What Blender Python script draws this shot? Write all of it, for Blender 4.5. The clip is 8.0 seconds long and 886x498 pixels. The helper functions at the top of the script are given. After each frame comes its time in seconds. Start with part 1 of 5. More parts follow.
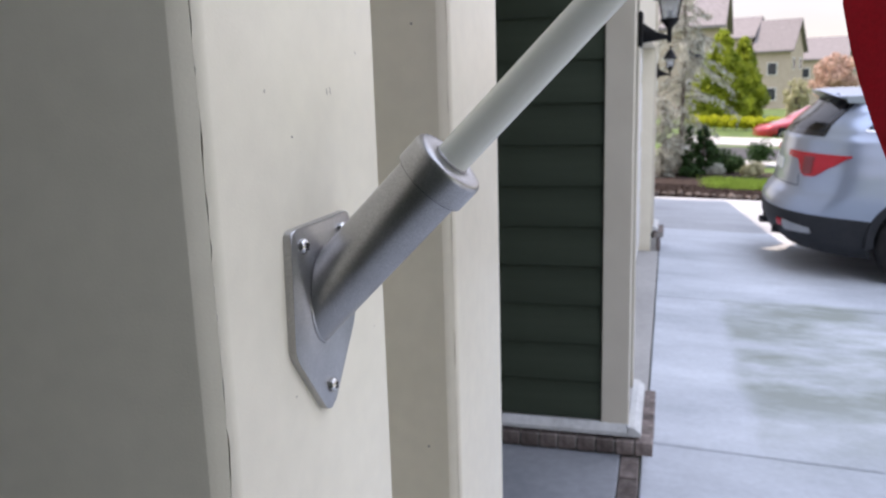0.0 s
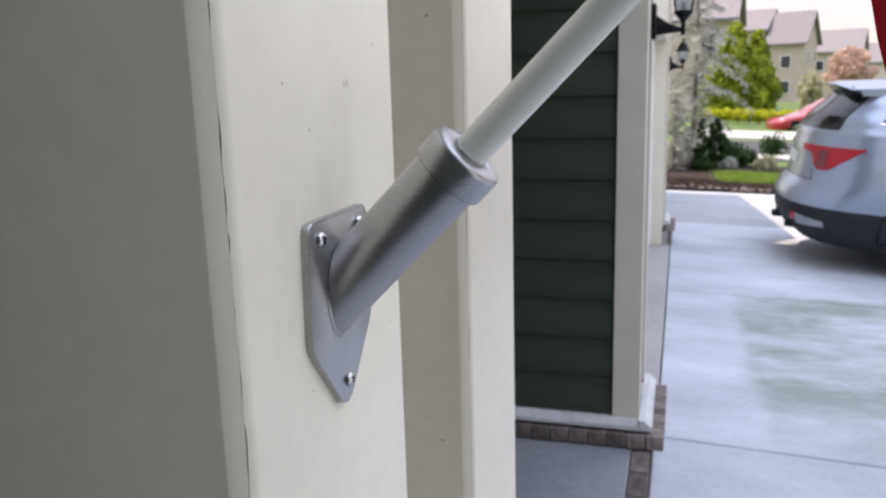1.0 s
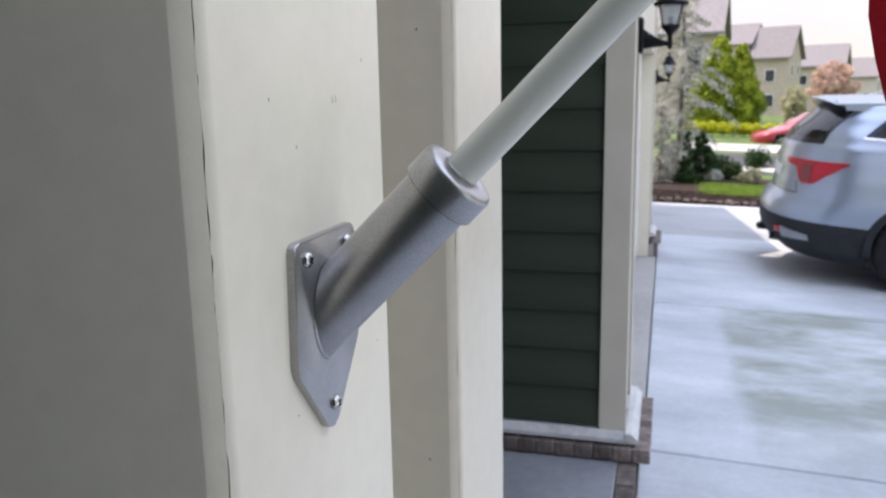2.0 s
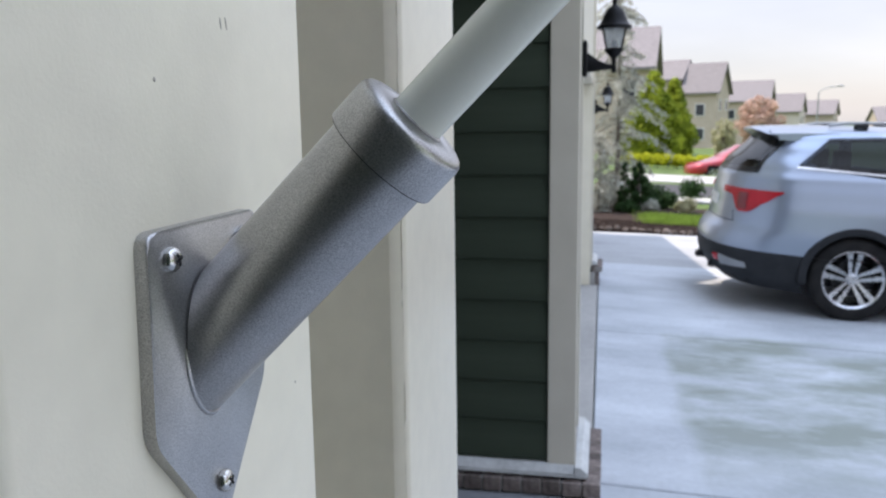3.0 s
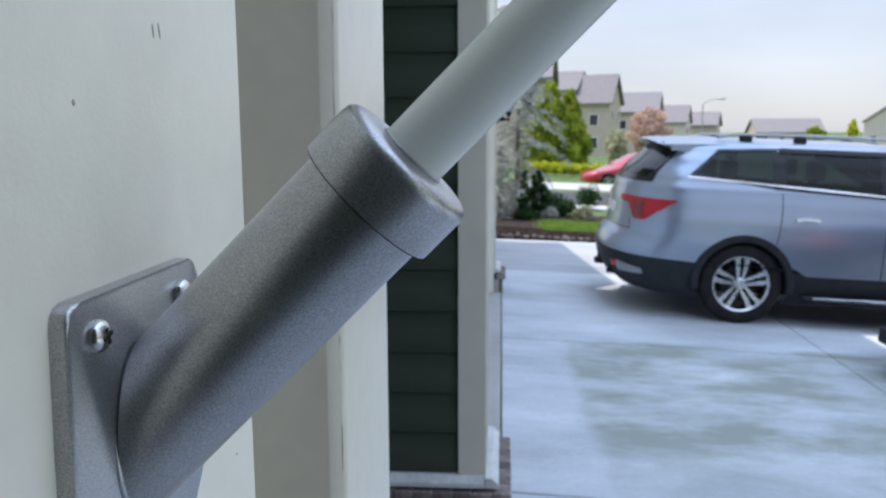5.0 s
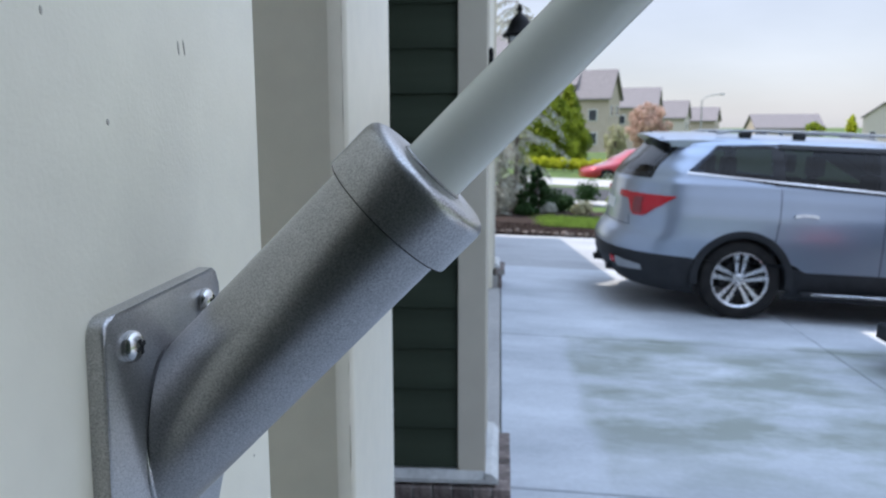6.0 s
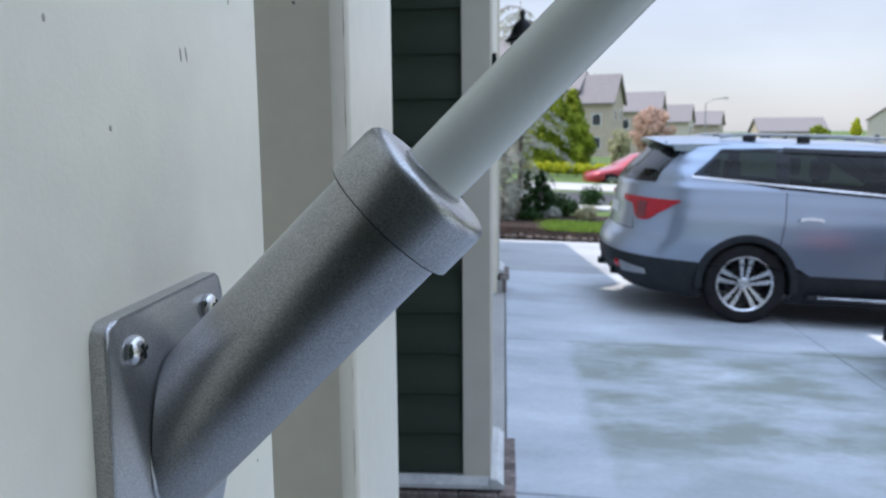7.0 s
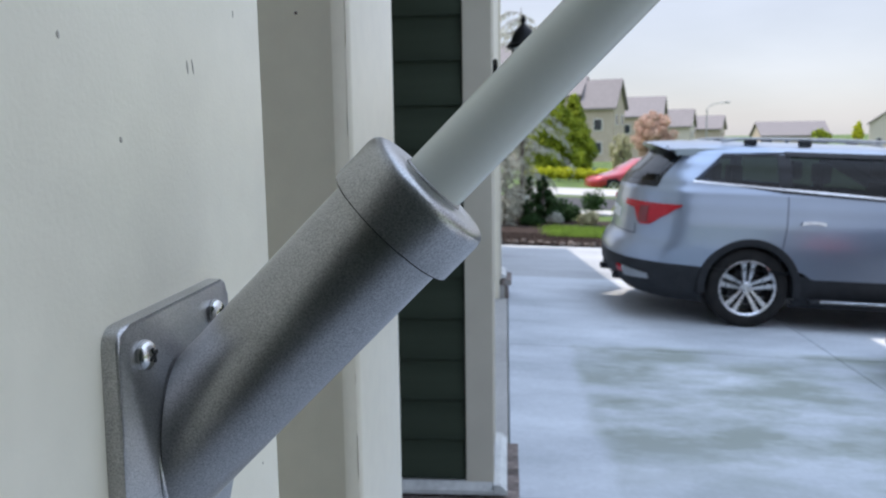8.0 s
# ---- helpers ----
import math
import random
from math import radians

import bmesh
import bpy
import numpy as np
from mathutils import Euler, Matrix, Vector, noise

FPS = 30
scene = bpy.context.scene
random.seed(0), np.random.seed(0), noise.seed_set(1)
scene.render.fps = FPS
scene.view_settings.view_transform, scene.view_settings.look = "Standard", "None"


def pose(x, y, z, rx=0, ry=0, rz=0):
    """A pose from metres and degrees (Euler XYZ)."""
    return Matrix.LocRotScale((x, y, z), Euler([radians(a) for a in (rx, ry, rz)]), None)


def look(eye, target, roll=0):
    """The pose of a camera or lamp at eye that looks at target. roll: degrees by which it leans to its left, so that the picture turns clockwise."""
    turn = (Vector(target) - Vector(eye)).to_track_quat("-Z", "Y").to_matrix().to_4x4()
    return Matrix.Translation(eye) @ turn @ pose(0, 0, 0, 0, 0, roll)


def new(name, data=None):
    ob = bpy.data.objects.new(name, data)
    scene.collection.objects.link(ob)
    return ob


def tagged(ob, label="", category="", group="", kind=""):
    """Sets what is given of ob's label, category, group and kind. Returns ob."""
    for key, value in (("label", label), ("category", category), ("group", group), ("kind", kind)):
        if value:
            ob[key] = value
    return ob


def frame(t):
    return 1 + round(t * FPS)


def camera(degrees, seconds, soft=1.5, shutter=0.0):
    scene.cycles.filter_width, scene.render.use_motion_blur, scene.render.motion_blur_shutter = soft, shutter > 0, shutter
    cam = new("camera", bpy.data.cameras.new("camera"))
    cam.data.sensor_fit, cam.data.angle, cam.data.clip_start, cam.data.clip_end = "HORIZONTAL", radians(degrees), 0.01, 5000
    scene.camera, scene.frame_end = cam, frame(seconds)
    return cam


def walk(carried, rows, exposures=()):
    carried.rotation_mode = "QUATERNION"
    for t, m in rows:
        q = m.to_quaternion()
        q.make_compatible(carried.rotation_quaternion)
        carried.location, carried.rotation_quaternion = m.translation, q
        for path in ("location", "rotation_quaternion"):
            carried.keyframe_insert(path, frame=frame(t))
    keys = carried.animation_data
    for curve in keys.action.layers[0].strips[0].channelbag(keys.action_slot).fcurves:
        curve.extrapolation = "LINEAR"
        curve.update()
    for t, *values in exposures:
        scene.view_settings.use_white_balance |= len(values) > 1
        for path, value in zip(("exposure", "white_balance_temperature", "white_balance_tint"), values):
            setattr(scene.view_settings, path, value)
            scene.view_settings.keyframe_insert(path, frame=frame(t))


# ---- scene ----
cam = camera(58.60, 8.0, soft=2.0)
cam.data.dof.use_dof, cam.data.dof.focus_distance, cam.data.dof.aperture_fstop = True, 0.25, 34.0
PATH = [
    (0.0, pose(0.0001, 0.0000, 1.6163, 78.655, 1.638, 15.759)),
    (0.5, pose(-0.0041, 0.0021, 1.6173, 78.283, 1.658, 16.417)),
    (1.0, pose(-0.0047, 0.0023, 1.6162, 78.172, 1.595, 16.526)),
    (1.2, pose(-0.0066, 0.0019, 1.6219, 78.101, 1.491, 16.585)),
    (2.3, pose(-0.0096, 0.0286, 1.6154, 79.571, 1.066, 14.757)),
    (2.5, pose(-0.0120, 0.0571, 1.6093, 80.077, 1.076, 13.960)),
    (3.0, pose(-0.0476, 0.1408, 1.5805, 81.086, 0.743, 11.350)),
    (3.5, pose(-0.0708, 0.1835, 1.5834, 81.762, 0.586, 8.697)),
    (4.0, pose(-0.0813, 0.2033, 1.5867, 82.151, 0.491, 6.011)),
    (4.5, pose(-0.0811, 0.2021, 1.5892, 81.953, 0.064, 4.683)),
    (4.7, pose(-0.0811, 0.1936, 1.5873, 81.801, 0.240, 4.316)),
    (5.8, pose(-0.0873, 0.1771, 1.5938, 81.195, 0.139, 4.088)),
    (6.0, pose(-0.0869, 0.1764, 1.5941, 81.211, 0.138, 4.132)),
    (6.5, pose(-0.0867, 0.1769, 1.5934, 81.388, 0.370, 4.328)),
    (7.0, pose(-0.0859, 0.1755, 1.5938, 81.596, 0.473, 4.404)),
    (7.5, pose(-0.0846, 0.1729, 1.5938, 81.845, 0.732, 4.450)),
    (8.0, pose(-0.0849, 0.1695, 1.5947, 82.016, 0.793, 4.519)),
]
EXPOSURES = [
    (0.0, 0.28, 7200, 24), (1.2, 0.28, 7200, 24), (2.5, 0.25, 6950, 20), (3.0, 0.13, 6850, 18), (3.5, 0.05, 6700, 18),
    (4.5, -0.03, 6330, 15), (6.0, -0.07, 6280, 15), (7.3, -0.07, 6250, 15), (7.8, -0.07, 6400, 15), (8.0, -0.07, 6500, 15),
]
walk(cam, PATH, EXPOSURES)

# ---- world, sun, exposure ----
scene.view_settings.exposure = 0.0
world = bpy.data.worlds.new("sky")
scene.world = world
world.use_nodes = True
wn, wl = world.node_tree.nodes, world.node_tree.links
sky = wn.new("ShaderNodeTexSky")
sky.sky_type = "NISHITA"
sky.sun_disc = False
SUN_EL, SUN_AZ = 63.0, 76.0            # azimuth, counter-clockwise from +y: the sun stands behind the house
sky.sun_elevation = radians(SUN_EL)
sky.sun_rotation = radians(-SUN_AZ)
sky.air_density, sky.dust_density, sky.ozone_density = 1.0, 1.0, 1.0
wn["Background"].inputs["Strength"].default_value = 0.15
# thin bright cloud over the blue: brighter overhead than at the horizon, as under a hazy overcast
geo = wn.new("ShaderNodeTexCoord")
sep = wn.new("ShaderNodeSeparateXYZ")
wl.new(geo.outputs["Generated"], sep.inputs[0])
grad = wn.new("ShaderNodeMapRange")
grad.inputs["From Min"].default_value, grad.inputs["From Max"].default_value = 0.22, 1.0
grad.inputs["To Min"].default_value, grad.inputs["To Max"].default_value = 3.9, 14.3
wl.new(sep.outputs["Z"], grad.inputs["Value"])
cloud_map = wn.new("ShaderNodeMapping")
cloud_map.inputs["Scale"].default_value = (1.0, 1.0, 3.5)
wl.new(geo.outputs["Generated"], cloud_map.inputs["Vector"])
cloud = wn.new("ShaderNodeTexNoise")
cloud.inputs["Scale"].default_value, cloud.inputs["Detail"].default_value = 2.2, 7
wl.new(cloud_map.outputs[0], cloud.inputs["Vector"])
thick = wn.new("ShaderNodeMapRange")
thick.inputs["From Min"].default_value, thick.inputs["From Max"].default_value = 0.3, 0.7
thick.inputs["To Min"].default_value, thick.inputs["To Max"].default_value = 0.82, 1.12
wl.new(cloud.outputs["Fac"], thick.inputs["Value"])
lift = wn.new("ShaderNodeMath")
lift.operation = "MULTIPLY"
wl.new(grad.outputs[0], lift.inputs[0])
wl.new(thick.outputs[0], lift.inputs[1])
tint = wn.new("ShaderNodeMix")
tint.data_type = "RGBA"
tint.inputs["A"].default_value, tint.inputs["B"].default_value = (0.975, 1.0, 1.045, 1), (0.76, 1.0, 1.33, 1)
wl.new(sep.outputs["Z"], tint.inputs["Factor"])
veil = wn.new("ShaderNodeVectorMath")
veil.operation = "SCALE"
wl.new(tint.outputs["Result"], veil.inputs[0])
wl.new(lift.outputs[0], veil.inputs["Scale"])
blue = wn.new("ShaderNodeVectorMath")
blue.operation = "SCALE"
blue.inputs["Scale"].default_value = 0.4
wl.new(sky.outputs[0], blue.inputs[0])
total = wn.new("ShaderNodeVectorMath")
total.operation = "ADD"
wl.new(blue.outputs[0], total.inputs[0])
wl.new(veil.outputs[0], total.inputs[1])
wl.new(total.outputs[0], wn["Background"].inputs["Color"])
sun_data = bpy.data.lights.new("sun", "SUN")
sun_data.energy, sun_data.angle, sun_data.color = 4.5, radians(0.6), (1.0, 0.91, 0.79)
sun = new("sun", sun_data)
away = Vector((-math.sin(radians(SUN_AZ)) * math.cos(radians(SUN_EL)), math.cos(radians(SUN_AZ)) * math.cos(radians(SUN_EL)), math.sin(radians(SUN_EL))))
sun.matrix_world = look(tuple(away * 30), (0, 0, 0))


# ---- materials ----
def mat(name, dark, light, scale=6.0, rough=0.5, metal=0.0, bump=0.0, bump_scale=80.0, rough_var=0.1, fine=0.0, fine_scale=150.0, coat=0.0, per_piece=0.0, stretch=(1, 1, 1), transmission=0.0, specular=0.35):
    """Two-tone noise at a coarse and a fine scale, bump, and roughness that varies."""
    m = bpy.data.materials.new(name)
    m.use_nodes = True
    n, l = m.node_tree.nodes, m.node_tree.links
    b = n["Principled BSDF"]
    tc = n.new("ShaderNodeTexCoord")
    mp = n.new("ShaderNodeMapping")
    mp.inputs["Scale"].default_value = stretch
    l.new(tc.outputs["Object"], mp.inputs["Vector"])
    no = n.new("ShaderNodeTexNoise")
    no.inputs["Scale"].default_value, no.inputs["Detail"].default_value, no.inputs["Roughness"].default_value = scale, 6, 0.6
    l.new(mp.outputs[0], no.inputs["Vector"])
    ramp = n.new("ShaderNodeValToRGB")
    ramp.color_ramp.elements[0].position, ramp.color_ramp.elements[1].position = 0.3, 0.72
    ramp.color_ramp.elements[0].color, ramp.color_ramp.elements[1].color = (*dark, 1), (*light, 1)
    l.new(no.outputs["Fac"], ramp.inputs[0])
    col = ramp.outputs[0]
    if fine:
        nf = n.new("ShaderNodeTexNoise")
        nf.inputs["Scale"].default_value, nf.inputs["Detail"].default_value = fine_scale, 3
        l.new(tc.outputs["Object"], nf.inputs["Vector"])
        mr = n.new("ShaderNodeMapRange")
        mr.inputs["From Min"].default_value, mr.inputs["From Max"].default_value = 0.3, 0.7
        mr.inputs["To Min"].default_value, mr.inputs["To Max"].default_value = 1 - fine, 1 + fine
        l.new(nf.outputs["Fac"], mr.inputs["Value"])
        mx = n.new("ShaderNodeVectorMath")
        mx.operation = "SCALE"
        l.new(col, mx.inputs[0])
        l.new(mr.outputs[0], mx.inputs["Scale"])
        col = mx.outputs[0]
    if per_piece:
        oi = n.new("ShaderNodeObjectInfo")
        mr = n.new("ShaderNodeMapRange")
        mr.inputs["To Min"].default_value, mr.inputs["To Max"].default_value = 1 - per_piece, 1 + per_piece
        l.new(oi.outputs["Random"], mr.inputs["Value"])
        mx = n.new("ShaderNodeVectorMath")
        mx.operation = "SCALE"
        l.new(col, mx.inputs[0])
        l.new(mr.outputs[0], mx.inputs["Scale"])
        col = mx.outputs[0]
    l.new(col, b.inputs["Base Color"])
    rr = n.new("ShaderNodeMapRange")
    rr.inputs["To Min"].default_value, rr.inputs["To Max"].default_value = max(0.02, rough - rough_var), min(1, rough + rough_var)
    l.new(no.outputs["Fac"], rr.inputs["Value"])
    l.new(rr.outputs[0], b.inputs["Roughness"])
    b.inputs["Metallic"].default_value = metal
    b.inputs["Coat Weight"].default_value = coat
    b.inputs["Coat Roughness"].default_value = 0.06
    b.inputs["Transmission Weight"].default_value = transmission
    b.inputs["Specular IOR Level"].default_value = specular
    if bump:
        nb = n.new("ShaderNodeTexNoise")
        nb.inputs["Scale"].default_value, nb.inputs["Detail"].default_value = bump_scale, 4
        l.new(tc.outputs["Object"], nb.inputs["Vector"])
        bu = n.new("ShaderNodeBump")
        bu.inputs["Strength"].default_value, bu.inputs["Distance"].default_value = bump, 0.5 / bump_scale
        l.new(nb.outputs["Fac"], bu.inputs["Height"])
        l.new(bu.outputs[0], b.inputs["Normal"])
    return m


def leaf_mat(name, dark, light):
    m = mat(name, dark, light, 1.5, 0.6, fine=0.3, fine_scale=9, specular=0.15)
    n, l = m.node_tree.nodes, m.node_tree.links
    b = n["Principled BSDF"]
    tr = n.new("ShaderNodeBsdfTranslucent")
    mix = n.new("ShaderNodeMixShader")
    mix.inputs[0].default_value = 0.35
    l.new(b.inputs["Base Color"].links[0].from_socket, tr.inputs["Color"])
    l.new(b.outputs[0], mix.inputs[1])
    l.new(tr.outputs[0], mix.inputs[2])
    l.new(mix.outputs[0], n["Material Output"].inputs["Surface"])
    return m


M_POST = mat("cream_paint", (0.765, 0.715, 0.575), (0.83, 0.775, 0.63), 5, 0.30, bump=0.13, bump_scale=700, fine=0.025, fine_scale=60, rough_var=0.05, specular=0.5)


def add_flecks(m, scale, size, share, colour):
    """Sparse dark flecks and nicks in a painted surface."""
    n, l = m.node_tree.nodes, m.node_tree.links
    b = n["Principled BSDF"]
    tc = n.new("ShaderNodeTexCoord")
    vo = n.new("ShaderNodeTexVoronoi")
    vo.inputs["Scale"].default_value = scale
    l.new(tc.outputs["Object"], vo.inputs["Vector"])
    near = n.new("ShaderNodeMath")
    near.operation = "LESS_THAN"
    near.inputs[1].default_value = size
    l.new(vo.outputs["Distance"], near.inputs[0])
    se = n.new("ShaderNodeSeparateXYZ")
    l.new(vo.outputs["Color"], se.inputs[0])
    few = n.new("ShaderNodeMath")
    few.operation = "LESS_THAN"
    few.inputs[1].default_value = share
    l.new(se.outputs[0], few.inputs[0])
    both = n.new("ShaderNodeMath")
    both.operation = "MULTIPLY"
    l.new(near.outputs[0], both.inputs[0])
    l.new(few.outputs[0], both.inputs[1])
    mx = n.new("ShaderNodeMix")
    mx.data_type = "RGBA"
    l.new(both.outputs[0], mx.inputs["Factor"])
    l.new(b.inputs["Base Color"].links[0].from_socket, mx.inputs["A"])
    mx.inputs["B"].default_value = (*colour, 1)
    l.new(mx.outputs["Result"], b.inputs["Base Color"])


add_flecks(M_POST, 42, 0.045, 0.22, (0.10, 0.09, 0.075))
add_flecks(M_POST, 23, 0.030, 0.30, (0.22, 0.20, 0.17))
M_TRIM = mat("trim_paint", (0.62, 0.575, 0.475), (0.68, 0.635, 0.53), 4, 0.45, bump=0.06, bump_scale=200)
M_WHITE = mat("white_paint", (0.74, 0.75, 0.74), (0.80, 0.80, 0.79), 4, 0.4, bump=0.04)
M_SILL = mat("weathered_white_paint", (0.52, 0.53, 0.52), (0.66, 0.67, 0.66), 9, 0.5, bump=0.1, bump_scale=90, fine=0.1, fine_scale=40)
M_GREEN = mat("green_siding_paint", (0.036, 0.049, 0.034), (0.053, 0.068, 0.048), 3, 0.6, bump=0.12, bump_scale=90, stretch=(0.3, 1, 3), per_piece=0.06, specular=0.15)
M_BRICK = mat("brick", (0.115, 0.092, 0.084), (0.29, 0.245, 0.225), 22, 0.88, bump=0.6, bump_scale=130, fine=0.25, per_piece=0.35, specular=0.15)
M_MORTAR = mat("mortar", (0.21, 0.20, 0.19), (0.31, 0.295, 0.275), 20, 0.9, bump=0.4, bump_scale=250)
M_BRACKET = mat("silver_hammered_paint", (0.39, 0.385, 0.38), (0.48, 0.475, 0.47), 40, 0.31, metal=0.88, bump=0.26, bump_scale=2000, fine=0.34, fine_scale=2400, rough_var=0.05)
M_NICK = mat("dirty_nick", (0.42, 0.385, 0.32), (0.52, 0.475, 0.40), 300, 0.8)
M_SCREW = mat("stainless_steel", (0.55, 0.54, 0.52), (0.66, 0.65, 0.62), 60, 0.22, metal=1.0, bump=0.05, bump_scale=900)
# near-black colour that paints in shade: screw recesses and the end cap's crease
M_CREASE_DARK = mat("recess_crease_shade", (0.02, 0.02, 0.02), (0.04, 0.04, 0.04), 60, 0.7, specular=0.15)
M_POLE = mat("satin_white_pole", (0.78, 0.79, 0.70), (0.83, 0.84, 0.76), 12, 0.24, bump=0.03, bump_scale=300, rough_var=0.05)
M_BLACK = mat("black_lantern_metal", (0.010, 0.010, 0.011), (0.02, 0.02, 0.022), 30, 0.4, metal=0.2, bump=0.1, bump_scale=200, specular=0.15)
M_TYRE = mat("tyre_rubber", (0.014, 0.014, 0.015), (0.028, 0.027, 0.026), 10, 0.8, bump=0.2, bump_scale=120, specular=0.15)
M_CLAD = mat("dark_plastic_cladding", (0.022, 0.024, 0.027), (0.034, 0.036, 0.040), 10, 0.6, bump=0.1, bump_scale=400, specular=0.15)
M_CAR = mat("silver_car_paint", (0.33, 0.385, 0.475), (0.345, 0.40, 0.495), 3, 0.30, metal=0.7, coat=0.5, rough_var=0.03)
M_NAVY = mat("navy_car_paint", (0.012, 0.018, 0.035), (0.016, 0.024, 0.045), 3, 0.3, metal=0.3, coat=1.0, rough_var=0.03)
M_RED = mat("red_car_paint", (0.30, 0.012, 0.02), (0.36, 0.018, 0.027), 3, 0.3, metal=0.2, coat=1.0, rough_var=0.03)
M_CARGLASS = mat("tinted_car_glass", (0.006, 0.009, 0.015), (0.010, 0.014, 0.022), 2, 0.06, rough_var=0.02, specular=0.16)
M_SEAL = mat("black_glass_border", (0.008, 0.009, 0.011), (0.013, 0.014, 0.017), 6, 0.18, rough_var=0.04, specular=0.3)
M_TAIL = mat("red_tail_lens", (0.40, 0.006, 0.014), (0.52, 0.010, 0.022), 12, 0.2, coat=0.25, rough_var=0.04)
M_TAIL_DARK = mat("dark_red_tail_lens", (0.16, 0.004, 0.008), (0.24, 0.008, 0.012), 12, 0.1, coat=1.0)
M_CHROME = mat("bright_chrome", (0.62, 0.63, 0.65), (0.72, 0.73, 0.75), 20, 0.14, metal=1.0)
M_RIM = mat("machined_alloy", (0.55, 0.56, 0.58), (0.68, 0.68, 0.70), 18, 0.28, metal=0.9)
M_RIM_DARK = mat("dark_alloy", (0.02, 0.02, 0.022), (0.04, 0.04, 0.044), 18, 0.45, metal=0.4)
M_CONC = mat("concrete_slab", (0.34, 0.335, 0.32), (0.45, 0.44, 0.42), 0.9, 0.82, bump=0.25, bump_scale=160, fine=0.06, fine_scale=24, per_piece=0.03, specular=0.08)
M_PORCH = mat("porch_concrete", (0.20, 0.215, 0.235), (0.30, 0.315, 0.335), 1.2, 0.75, bump=0.2, bump_scale=120, fine=0.08, fine_scale=24, specular=0.2)


def stained_drive():
    """Driveway concrete: pale trowel streaks, and a broad greenish-grey weathered stain on the inner slabs."""
    m = mat("driveway_concrete", (0.38, 0.41, 0.44), (0.60, 0.635, 0.675), 1.5, 0.8, bump=0.25, bump_scale=160, fine=0.05, fine_scale=30, stretch=(0.5, 1.3, 1), specular=0.06)
    n, l = m.node_tree.nodes, m.node_tree.links
    b = n["Principled BSDF"]
    tc = n.new("ShaderNodeTexCoord")
    se = n.new("ShaderNodeSeparateXYZ")
    wob = n.new("ShaderNodeTexNoise")
    wob.inputs["Scale"].default_value, wob.inputs["Detail"].default_value = 1.7, 6
    l.new(tc.outputs["Object"], wob.inputs["Vector"])
    off = n.new("ShaderNodeVectorMath")
    off.operation = "MULTIPLY_ADD"
    off.inputs[1].default_value = (0.35, 0.35, 0.35)
    l.new(wob.outputs["Color"], off.inputs[0])
    l.new(tc.outputs["Object"], off.inputs[2])
    l.new(off.outputs[0], se.inputs[0])
    mask = None
    for axis, lo, hi in ((0, 0.56, 0.70), (1, 6.93, 6.80), (1, 3.4, 5.0)):
        mr = n.new("ShaderNodeMapRange")
        mr.interpolation_type = "SMOOTHSTEP"
        mr.inputs["From Min"].default_value, mr.inputs["From Max"].default_value = lo, hi
        l.new(se.outputs[axis], mr.inputs["Value"])
        if mask is None:
            mask = mr.outputs[0]
        else:
            mu = n.new("ShaderNodeMath")
            mu.operation = "MULTIPLY"
            l.new(mask, mu.inputs[0])
            l.new(mr.outputs[0], mu.inputs[1])
            mask = mu.outputs[0]
    mp = n.new("ShaderNodeMapping")
    mp.inputs["Scale"].default_value, mp.inputs["Rotation"].default_value = (0.9, 1.7, 1), (0, 0, -0.5)
    l.new(tc.outputs["Object"], mp.inputs["Vector"])
    st = n.new("ShaderNodeTexNoise")
    st.inputs["Scale"].default_value, st.inputs["Detail"].default_value, st.inputs["Roughness"].default_value = 1.5, 8, 0.62
    l.new(mp.outputs[0], st.inputs["Vector"])
    amt = n.new("ShaderNodeMapRange")
    amt.inputs["From Min"].default_value, amt.inputs["From Max"].default_value = 0.38, 0.60
    amt.inputs["To Min"].default_value, amt.inputs["To Max"].default_value = 0.15, 1.0
    l.new(st.outputs["Fac"], amt.inputs["Value"])
    mu = n.new("ShaderNodeMath")
    mu.operation = "MULTIPLY"
    l.new(mask, mu.inputs[0])
    l.new(amt.outputs[0], mu.inputs[1])
    mx = n.new("ShaderNodeMix")
    mx.data_type = "RGBA"
    l.new(mu.outputs[0], mx.inputs["Factor"])
    l.new(b.inputs["Base Color"].links[0].from_socket, mx.inputs["A"])
    mx.inputs["B"].default_value = (0.285, 0.315, 0.285, 1)
    l.new(mx.outputs["Result"], b.inputs["Base Color"])
    return m


M_DRIVE = stained_drive()
# darker, greyer concrete for the slabs beyond the last cross joint
M_FAR_SLAB = mat("far_slab_concrete", (0.29, 0.30, 0.31), (0.42, 0.435, 0.45), 1.3, 0.85, bump=0.25, bump_scale=160, fine=0.07, fine_scale=30, stretch=(0.5, 1.3, 1), specular=0.06)
M_ASPH = mat("asphalt", (0.04, 0.04, 0.042), (0.06, 0.06, 0.062), 2, 0.9, bump=0.3, bump_scale=100)
M_GRASS = mat("grass_soil", (0.05, 0.085, 0.02), (0.11, 0.17, 0.04), 1.2, 0.95, bump=0.4, bump_scale=40, fine=0.3, fine_scale=30)
M_BLADE = leaf_mat("grass_blade", (0.16, 0.26, 0.04), (0.32, 0.46, 0.09))
M_STONE = mat("edging_stone", (0.06, 0.05, 0.045), (0.20, 0.17, 0.15), 20, 0.9, bump=0.5, bump_scale=60, per_piece=0.4, specular=0.15)
M_MULCH = mat("dark_mulch", (0.018, 0.012, 0.010), (0.060, 0.042, 0.034), 18, 0.95, bump=0.8, bump_scale=60, fine=0.4, fine_scale=70, specular=0.15)
M_LEAF = leaf_mat("bright_leaf", (0.08, 0.14, 0.012), (0.44, 0.50, 0.05))
